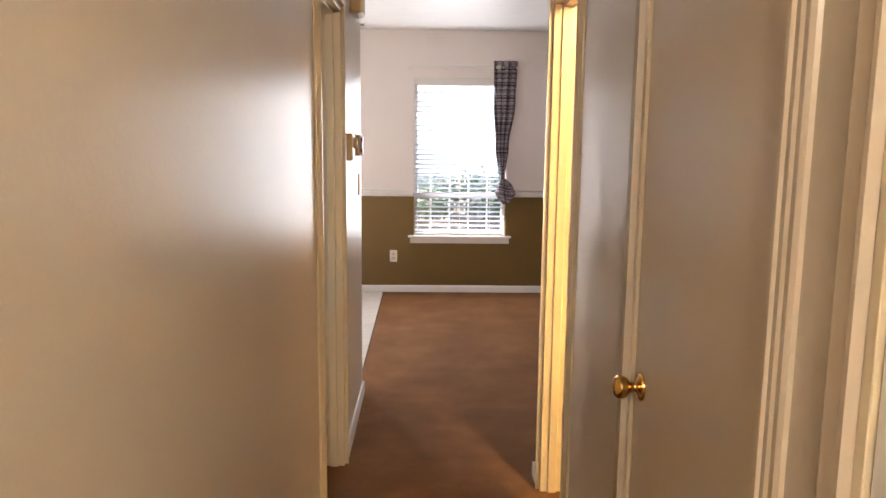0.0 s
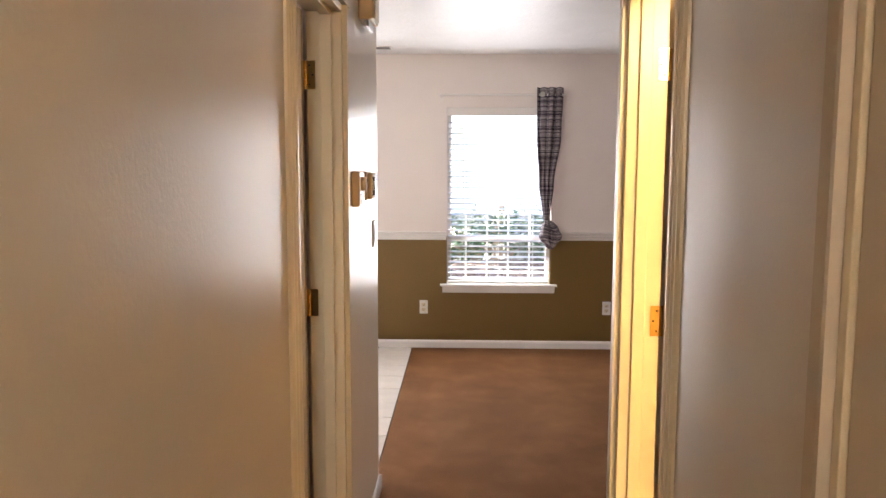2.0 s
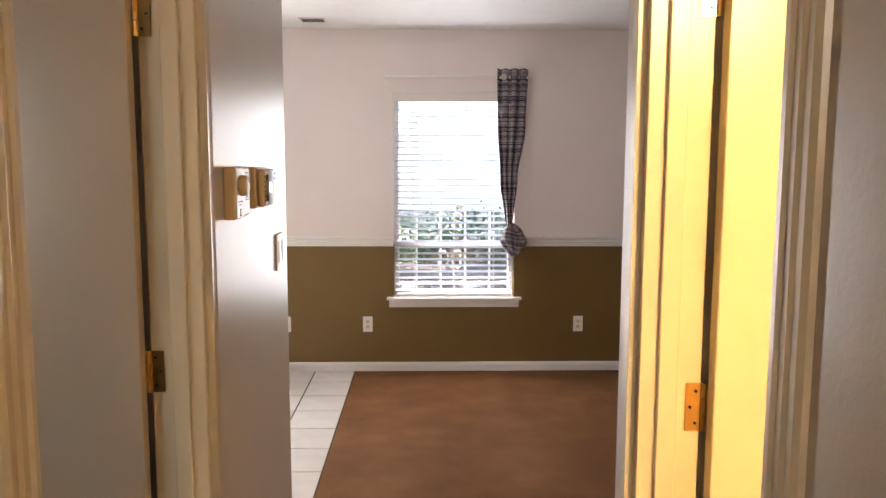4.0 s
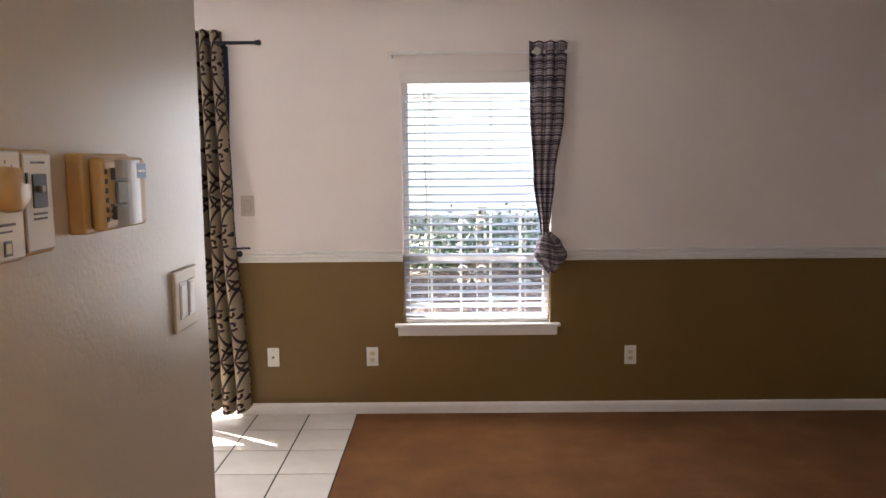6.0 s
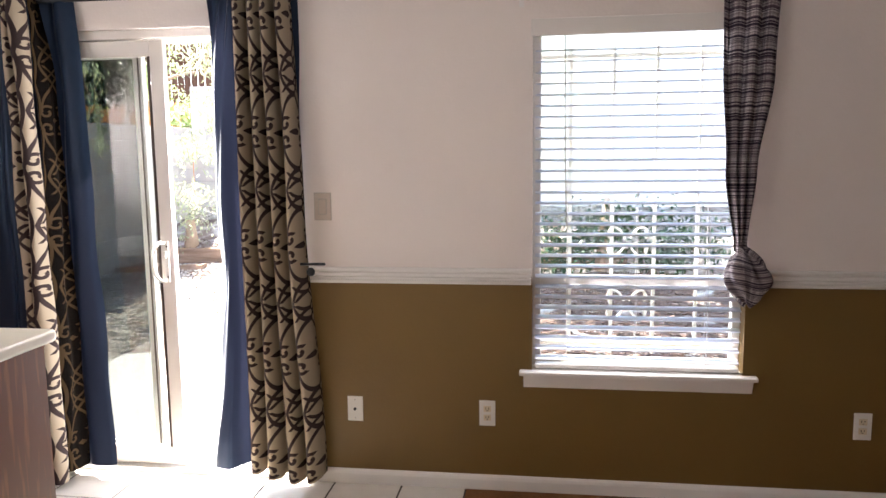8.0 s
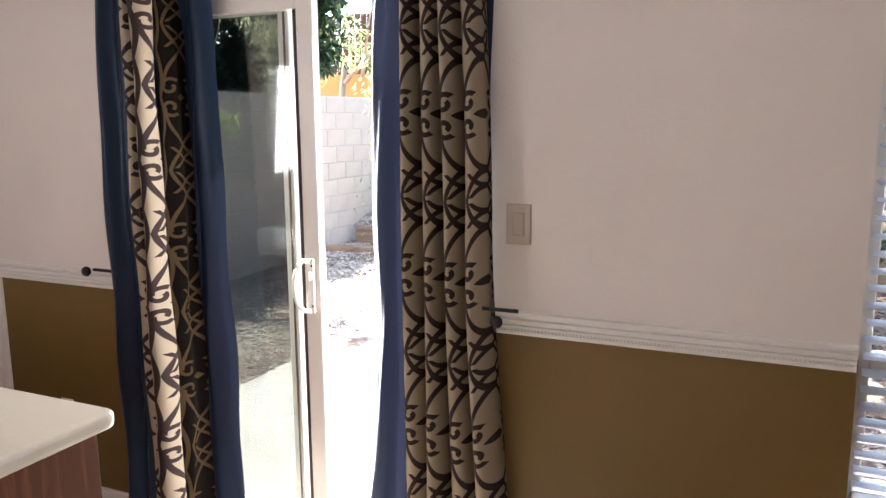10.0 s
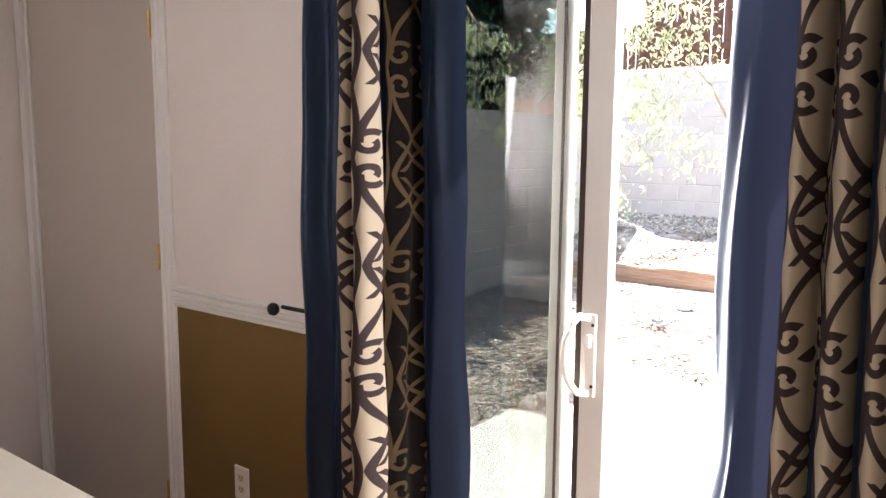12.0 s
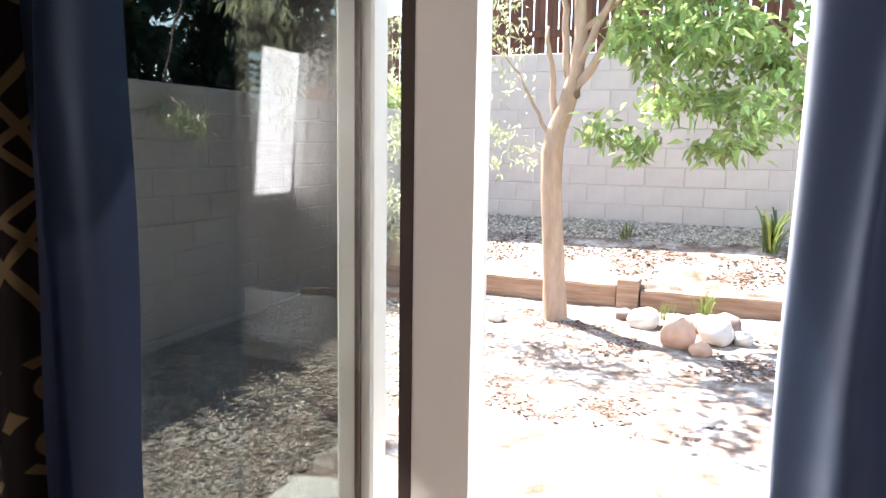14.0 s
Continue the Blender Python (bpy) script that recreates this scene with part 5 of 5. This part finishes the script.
ROCK_DARK = mat("dark_rock", (0.20, 0.15, 0.14), 0.85, vary=0.2, scale=14, bump=0.4, bump_scale=50)


for k, (x, y, w, h, m, label) in enumerate([
    (-1.58, 12.40, 0.27, 0.26, ROCK_PINK, "rounded pink rock on the soil"),
    (-1.34, 12.62, 0.31, 0.24, ROCK_PALE, "rounded pale rock on the soil"),
    (-1.42, 12.25, 0.16, 0.12, ROCK_PINK, "small reddish rock on the soil"),
    (-1.47, 12.90, 0.22, 0.15, ROCK_PINK, "flat reddish rock behind the pale one"),
    (-1.27, 12.92, 0.24, 0.19, ROCK_DARK, "dark brown rock behind the pale one"),
    (-1.15, 12.66, 0.18, 0.11, ROCK_PALE, "small pale rock on the soil"),
    (-2.06, 13.05, 0.16, 0.11, ROCK_DARK, "small dark rock near the tree"),
    (-1.89, 12.86, 0.27, 0.18, ROCK_PALE, "pale sunlit rock near the tree"),
    (-3.05, 12.62, 0.17, 0.10, ROCK_PALE, "small pale rock beside the trunk"),
]):
    rock(x, y, w, h, m, label, k)


def timber(x0, x1, y, z0, z1, label, yaw=0.0, tall=False):
    bm = bmesh.new()
    n = 14
    rnd = random.Random(int(x0 * 100))
    for k in range(n + 1):
        x = lerp(x0, x1, k / n)
        for a, b in ((0, 0), (0.16, 0), (0.16, 1), (0, 1)):
            bm.verts.new((x, y + a + rnd.uniform(-0.006, 0.006) + yaw * (x - x0), lerp(z0, z1, b) + rnd.uniform(-0.007, 0.007)))
    bm.verts.ensure_lookup_table()
    vs = bm.verts
    for k in range(n):
        for a in range(4):
            bm.faces.new((vs[k * 4 + a], vs[k * 4 + (a + 1) % 4], vs[k * 4 + 4 + (a + 1) % 4], vs[k * 4 + 4 + a]))
    bm.faces.new(vs[0:4][::-1]), bm.faces.new(vs[n * 4:n * 4 + 4])
    bmesh.ops.bevel(bm, geom=[e for e in bm.edges if abs(e.verts[0].co.x - e.verts[1].co.x) > 0.02], offset=0.012, segments=2, affect="EDGES")
    return tagged(part("landscape_timber", bm, TIMBER), label, "landscape timber", "timber edging of the raised bed")


timber(-4.9, -2.22, 13.52, 0.01, 0.235, "weathered brown timber edging a raised bed")
timber(-2.00, 1.2, 13.50, -0.01, 0.21, "grey brown timber edging a raised bed")
bm = box(-2.205, -2.015, 13.47, 13.66, -0.01, 0.30, 0.012, 2)
tagged(part("timber_post", bm, TIMBER), "short weathered post between two timbers", "timber post")
timber(-5.0, -4.0, 12.75, -0.06, 0.10, "old timber half sunk in the soil", 0.25)


# ---- block walls ----
def block_wall(name, axis, a0, a1, face, out, z0, courses, label):
    """Courses of hollow blocks in running bond on a recessed mortar core."""
    L, Hh, J = 0.40, 0.20, 0.007
    top = z0 + courses * Hh
    if axis == "x":
        core = box(a0, a1, face - out * 0.006, face - out * 0.19, z0 - 0.4, top - 0.004)
    else:
        core = box(face - out * 0.006, face - out * 0.19, a0, a1, z0 - 0.4, top - 0.004)
    t = structure(name, core, MORTAR, label, "block wall")
    full = {}
    for c in range(courses):
        at = a0 - (0.2 if c % 2 else 0.0)
        while at < a1 - 0.02:
            p, q = max(at, a0), min(at + L, a1)
            at += L
            if q - p < 0.05:
                continue
            key = round(q - p, 3)
            if key not in full:
                w = key - J
                b = box(-w / 2, w / 2, -0.097, 0.097, -(Hh - J) / 2, (Hh - J) / 2, 0.006)
                full[key] = mesh_of(b, BLOCK)
            ob = new("block", full[key])
            jitter = random.uniform(-0.0025, 0.0025)
            mid, zc = (p + q) / 2, z0 + (c + 0.5) * Hh
            m = pose(mid, face - out * 0.097 + jitter, zc) if axis == "x" else pose(face - out * 0.097 + jitter, mid, zc, 0, 0, 90)
            ob.parent = t
            ob.matrix_basis = m
    return t


def fence(name, x0, x1, y, z0, z1, rails, label):
    t = thing(name, (x0 + x1) / 2, y, z0, label, "fence")
    rnd = random.Random(name)
    x = x0
    while x < x1:
        w = 0.138
        h = z1 + rnd.uniform(-0.015, 0.015)
        part("board", box(x, x + w, y - 0.009 + rnd.uniform(-0.003, 0.003), y + 0.009, z0, h, 0.002), FENCE_WOOD, t)
        x += w + rnd.uniform(0.008, 0.018)
    for z in rails:
        part("rail", box(x0, x1, y - 0.050, y - 0.012, z - 0.042, z + 0.042, 0.004), FENCE_WOOD, t)
    for k in range(int((x1 - x0) / 2.4) + 1):
        part("post", box(x0 + k * 2.4, x0 + k * 2.4 + 0.09, y + 0.012, y + 0.10, z0 - 1.0, z1 - 0.05, 0.004), FENCE_WOOD, t)
    return t


fence("board_fence", -4.9, -0.9, 15.9, 1.5, 4.1, (2.78, 3.7), "dark weathered board fence behind the block wall")
fence("board_fence", -10.5, -5.3, 19.6, 2.515, 3.75, (3.4,), "dark weathered board fence above an orange wall")
structure("neighbour_wall", box(-10.5, -5.3, 19.5, 19.7, -0.2, 2.52), ORANGE_STUCCO, "orange stucco garden wall of the next plot", "garden wall")
structure("fence_footing", box(-4.9, -0.9, 15.75, 16.05, 0.5, 1.6), SOIL, "raised soil bank behind the block wall", "bank")


# ---- trees ----
def leaf_mesh(name, clusters, per, length, width, droop, material, seed, spread=1.0):
    """Many small pointed, folded leaves round twig points."""
    rnd = random.Random(seed)
    verts, faces = [], []
    for c, rad in clusters:
        for _ in range(per):
            p = Vector(c) + Vector((rnd.gauss(0, rad), rnd.gauss(0, rad), rnd.gauss(0, rad * 0.7))) * spread
            L, w = length * rnd.uniform(0.6, 1.25), width * rnd.uniform(0.7, 1.3)
            d = Vector((rnd.gauss(0, 1), rnd.gauss(0, 1), rnd.gauss(-droop, 0.6))).normalized()
            side = d.cross(Vector((rnd.gauss(0, 0.5), rnd.gauss(0, 0.5), 1))).normalized()
            up = side.cross(d)
            n = len(verts)
            verts += [p, p + d * L * 0.4 + side * w + up * w * 0.3, p + d * L * 0.45 - up * w * 0.15, p + d * L * 0.4 - side * w + up * w * 0.3, p + d * L - up * w * 0.4]
            faces += [(n, n + 1, n + 2), (n, n + 2, n + 3), (n + 1, n + 4, n + 2), (n + 2, n + 4, n + 3)]
    me = bpy.data.meshes.new(name)
    me.from_pydata(verts, [], faces)
    me.materials.append(material)
    return me


def limb_path(a, b, bend, rnd, n=7):
    a, b = Vector(a), Vector(b)
    out = []
    for k in range(n + 1):
        s = k / n
        out.append(a.lerp(b, s) + Vector((rnd.uniform(-1, 1), rnd.uniform(-1, 1), 0)) * 0.015 * (1 if 0 < k < n else 0) + Vector((0, 0, bend * math.sin(math.pi * s))))
    return out


def garden_tree():
    t = thing("tree", -2.66, 12.85, 0, "young tree with a smooth tan trunk and drooping green leaves, with unseen clusters added overhead for shade", "tree")
    rnd = random.Random(5)
    bm = tube([(-2.64, 12.85, -0.1), (-2.645, 12.85, 0.0), (-2.665, 12.85, 0.35), (-2.69, 12.84, 0.75), (-2.715, 12.84, 1.10), (-2.72, 12.85, 1.40), (-2.69, 12.86, 1.58), (-2.62, 12.87, 1.78), (-2.56, 12.88, 2.0), (-2.53, 12.9, 2.3), (-2.55, 12.9, 2.7), (-2.6, 12.95, 3.3)],
              [0.125, 0.105, 0.092, 0.086, 0.084, 0.088, 0.078, 0.070, 0.066, 0.055, 0.045, 0.03], 14)
    part("trunk", bm, BARK, t, "smooth tan trunk", True)
    limbs = [((-2.66, 12.86, 1.66), (-2.28, 12.80, 2.30), 0.02, 0.050), ((-2.28, 12.80, 2.30), (-2.02, 12.7, 3.0), 0.02, 0.034), ((-2.70, 12.86, 1.60), (-2.80, 12.9, 2.4), 0.02, 0.034), ((-2.55, 12.88, 2.05), (-2.18, 12.75, 2.75), 0.02, 0.040), ((-2.60, 12.88, 1.95), (-2.74, 13.0, 2.9), 0.05, 0.036), ((-2.72, 12.84, 1.52), (-2.98, 12.75, 2.02), -0.03, 0.018), ((-2.18, 12.75, 2.75), (-1.5, 12.5, 3.2), 0.1, 0.03),
             ((-2.53, 12.9, 2.35), (-1.6, 12.7, 2.6), 0.15, 0.026), ((-1.6, 12.7, 2.6), (-0.85, 12.5, 1.95), 0.1, 0.016), ((-1.9, 12.7, 2.68), (-1.9, 12.5, 1.8), 0.0, 0.012), ((-0.85, 12.6, 1.75), (-1.7, 12.55, 1.72), -0.03, 0.014), ((-2.6, 12.95, 3.2), (-3.4, 12.6, 3.3), 0.15, 0.025), ((-3.4, 12.6, 3.3), (-3.6, 12.4, 2.3), 0.1, 0.012), ((-2.98, 12.75, 2.02), (-3.25, 12.7, 2.25), 0.03, 0.008), ((-2.74, 13.0, 2.9), (-2.6, 13.0, 4.0), 0.0, 0.025)]
    for a, b, bend, r in limbs:
        pts = limb_path(a, b, bend, rnd)
        part("limb", tube(pts, [lerp(r, r * 0.5, k / 7) for k in range(8)], 7), BARK, t, "", True)
    cl = []
    for _ in range(92):
        a = rnd.uniform(0, 1)
        cx = lerp(-2.25, -0.75, a)
        lo = 1.55 + 0.35 * abs(a - 0.55) + (0.45 if a < 0.2 else 0)
        cl.append(((cx, 12.65 + rnd.gauss(0, 0.28), rnd.uniform(lo, 3.4)), 0.085))
    for _ in range(70):
        cl.append(((rnd.uniform(-3.3, 0.2), 12.7 + rnd.gauss(0, 0.5), rnd.uniform(2.9, 4.2)), 0.14))
    # three unseen cluster groups overhead, added to shade the yard outside the window
    for _ in range(130):
        cl.append(((rnd.uniform(-1.9, 0.7), rnd.uniform(10.2, 12.6), rnd.uniform(3.4, 4.5)), 0.17))
    for _ in range(70):
        cl.append(((rnd.uniform(-1.9, 0.3), rnd.uniform(8.9, 10.4), rnd.uniform(3.7, 4.5)), 0.18))
    for _ in range(190):
        cl.append(((rnd.uniform(-1.7, 0.2), rnd.uniform(12.4, 16.2), rnd.uniform(3.7, 4.7)), 0.18))
    for x, y, z in ((-2.35, 12.7, 1.62), (-2.2, 12.65, 1.55), (-2.05, 12.6, 1.42), (-1.95, 12.6, 1.5), (-1.55, 12.55, 1.45), (-1.4, 12.5, 1.5), (-1.25, 12.5, 1.48)):
        cl.append(((x, y, z), 0.07))
    part("crown", leaf_mesh("crown", cl, 40, 0.125, 0.026, 0.75, LEAF, 11), None, t, "drooping green leaves, with unseen clusters added overhead for shade")
    cl = [((rnd.uniform(-4.2, -2.95), 12.55 + rnd.gauss(0, 0.2), rnd.uniform(1.3, 3.3)), 0.085) for _ in range(84)]
    part("side_foliage", leaf_mesh("side_foliage", cl, 34, 0.075, 0.011, 0.9, LEAF_YELLOW, 12), None, t, "sparse yellow green leaves")
    t.location.x += 0.045
    return t


garden_tree()


def wall_tree(name, trunk, crown, count, limbs, seed, label, leaf, per=40, size=(0.11, 0.022), droop=0.5):
    """A tree beyond the wall: trunk, limbs and a ragged crown of leaves."""
    rnd = random.Random(seed)
    t = thing(name, *trunk[0], label, "tree")
    part("trunk", tube(trunk, [lerp(0.12, 0.05, k / (len(trunk) - 1)) for k in range(len(trunk))], 10), BARK, t, "", True)
    for a, b, bend, r in limbs:
        part("limb", tube(limb_path(a, b, bend, rnd), [lerp(r, r * 0.4, k / 7) for k in range(8)], 6), BARK, t, "", True)
    cl = []
    (cx, cy, cz), (rx, ry, rz) = crown
    while len(cl) < count:
        v = Vector((rnd.uniform(-1, 1), rnd.uniform(-1, 1), rnd.uniform(-1, 1)))
        if v.length < 1 and noise.noise(v * 2.2 + Vector((seed, 0, 0))) > -0.18:
            cl.append(((cx + v.x * rx, cy + v.y * ry, cz + v.z * rz), 0.15))
    part("crown", leaf_mesh("crown", cl, per, size[0], size[1], droop, leaf, seed), None, t)
    return t


far_tree = wall_tree("tree", [(-7.3, 12.8, -0.1), (-7.3, 12.8, 1.2), (-7.2, 12.7, 2.4), (-7.2, 12.7, 3.4)], ((-7.6, 12.9, 3.4), (1.4, 4.4, 1.9)), 900,
                     [((-7.2, 12.7, 2.4), (-5.0, 11.4, 2.75), 0.2, 0.035), ((-5.0, 11.4, 2.75), (-4.0, 10.7, 2.35), 0.12, 0.016), ((-4.6, 11.1, 2.66), (-4.2, 11.0, 1.95), 0.0, 0.008), ((-4.0, 10.7, 2.35), (-3.75, 10.7, 1.75), 0.0, 0.006), ((-5.0, 11.4, 2.75), (-4.9, 10.9, 1.75), 0.06, 0.01), ((-4.9, 10.9, 1.75), (-4.45, 10.6, 1.62), 0.03, 0.006)],
                     21, "dark green tree leaning over the block wall", LEAF_DARK, 44, (0.2, 0.05))
rnd = random.Random(8)
cl = []
for a, b in (((-4.6, 11.1, 2.6), (-4.2, 11.0, 1.9)), ((-4.0, 10.7, 2.3), (-3.75, 10.7, 1.65)), ((-4.9, 10.9, 1.75), (-4.4, 10.6, 1.6)), ((-4.3, 10.9, 2.5), (-3.9, 10.7, 2.3))):
    for k in range(5):
        p = Vector(a).lerp(Vector(b), k / 4)
        cl.append((tuple(p + Vector((rnd.gauss(0, 0.05), rnd.gauss(0, 0.05), -0.06))), 0.05))
part("hanging_leaves", leaf_mesh("hanging_leaves", cl, 26, 0.095, 0.012, 1.6, LEAF_YELLOW, 31), None, far_tree, "hanging yellow green leaves")
wall_tree("tree", [(-8.3, 18.6, -0.1), (-8.2, 18.6, 1.5), (-8.0, 18.5, 2.6)], ((-8.4, 18.4, 3.4), (1.5, 0.8, 1.2)), 60, [((-8.0, 18.5, 2.3), (-6.4, 18.2, 3.0), 0.2, 0.05), ((-7.6, 18.5, 2.4), (-7.2, 18.2, 3.6), 0.1, 0.04)], 33, "green tree in the next garden", LEAF)
wall_tree("shrub", [(-7.1, 18.9, -0.1), (-7.1, 18.9, 1.0), (-7.1, 18.9, 1.7)], ((-7.1, 18.9, 2.1), (0.5, 0.3, 0.35)), 26, [], 34, "green shrub before an orange wall", LEAF)
wall_tree("shrub", [(-4.45, 13.7, 0.1), (-4.45, 13.7, 0.35), (-4.45, 13.7, 0.6)], ((-4.4, 13.6, 0.75), (0.28, 0.25, 0.38)), 18, [], 35, "pale feathery shrub by the wall", LEAF_YELLOW, 34, (0.07, 0.010), 0.9)


wall_tree("shrub", [(0.9, 13.2, -0.05), (0.9, 13.2, 0.4), (0.95, 13.2, 0.9)], ((0.9, 13.1, 0.42), (1.6, 0.45, 0.38)), 70, [], 36, "dark green shrub outside the dining window", LEAF_DARK, 40, (0.09, 0.02))


def grass_tuft(x, y, n, h, label, seed):
    rnd = random.Random(seed)
    verts, faces = [], []
    z = ground_z(x, y) - 0.01
    for _ in range(n):
        a, L, w = rnd.uniform(0, math.tau), h * rnd.uniform(0.5, 1.1), 0.006 * h / 0.25
        d = Vector((math.cos(a), math.sin(a), 0)) * rnd.uniform(0.2, 0.8)
        s = Vector((-math.sin(a), math.cos(a), 0))
        b = Vector((x + rnd.gauss(0, 0.03), y + rnd.gauss(0, 0.03), z))
        k = len(verts)
        p1, p2, p3 = b + d * L * 0.25 + Vector((0, 0, L * 0.6)), b + d * L * 0.6 + Vector((0, 0, L * 0.9)), b + d * L + Vector((0, 0, L * 0.85))
        verts += [b - s * w, b + s * w, p1 + s * w, p1 - s * w, p2 + s * w * 0.7, p2 - s * w * 0.7, p3]
        faces += [(k, k + 1, k + 2, k + 3), (k + 3, k + 2, k + 4, k + 5), (k + 5, k + 4, k + 6)]
    me = bpy.data.meshes.new("grass_tuft")
    me.from_pydata(verts, [], faces)
    me.materials.append(GRASS)
    return tagged(new("grass_tuft", me), label, "grass tuft")


grass_tuft(-1.45, 13.35, 26, 0.26, "tuft of green grass beside the timber", 1)
grass_tuft(-1.75, 13.2, 18, 0.16, "dry tuft of grass beside the timber", 2)
grass_tuft(-2.3, 14.6, 30, 0.2, "dry tuft of grass by the block wall", 3)
grass_tuft(-0.95, 14.45, 40, 0.45, "large tuft of strap leaves by the block wall", 4)

# ---- pieces of the floor and the garden walls ----
tile_floor = structure("tile_floor", box(KX, -0.083, HE - 0.79, W - 0.002, -0.0119, -0.0045), GROUT, "cream ceramic tile floor with dark grout", "floor")
P, J = 0.309, 0.0085
xs = [-0.083] + [-0.372 - P * k for k in range(12)]
ys = [W - 0.004] + [7.098 - P * k for k in range(12)]
tile_mesh = {}
for x1, x0 in zip(xs, xs[1:]):
    for y1, y0 in zip(ys, ys[1:]):
        x0c = max(x0, KX)
        y0c = max(y0, HE - 0.79)
        if x1 - x0c < 0.05 or y1 - y0c < 0.05:
            continue
        key = (round(x1 - x0c, 3), round(y1 - y0c, 3))
        if key not in tile_mesh:
            w, d = key[0] - J, key[1] - J
            tile_mesh[key] = mesh_of(box(-w / 2, w / 2, -d / 2, d / 2, -0.0045, 0.0, 0.0012), TILE)
        ob = new("tile", tile_mesh[key])
        ob.parent = tile_floor
        ob.matrix_basis = pose((x0c + x1) / 2, (y0c + y1) / 2, random.uniform(-0.0004, 0.0004))

block_wall("garden_wall_back", "x", -5.0, -0.6, 15.0, -1, 0.65, 9, "grey concrete block garden wall in shade")
block_wall("garden_wall_left", "y", 7.7, 14.99, -5.0, 1, -0.15, 10, "grey concrete block garden wall in shade")
structure("pale_house_wall", box(-0.598, 8.0, 14.98, 15.2, -0.2, 3.3), TRIM_WHITE, "pale stucco wall beyond the yard", "house wall")
structure("garden_wall_right", box(6.0, 6.2, 7.5, 15.2, -0.2, 1.9), BLOCK, "grey block garden wall at the yard's far side", "garden wall")
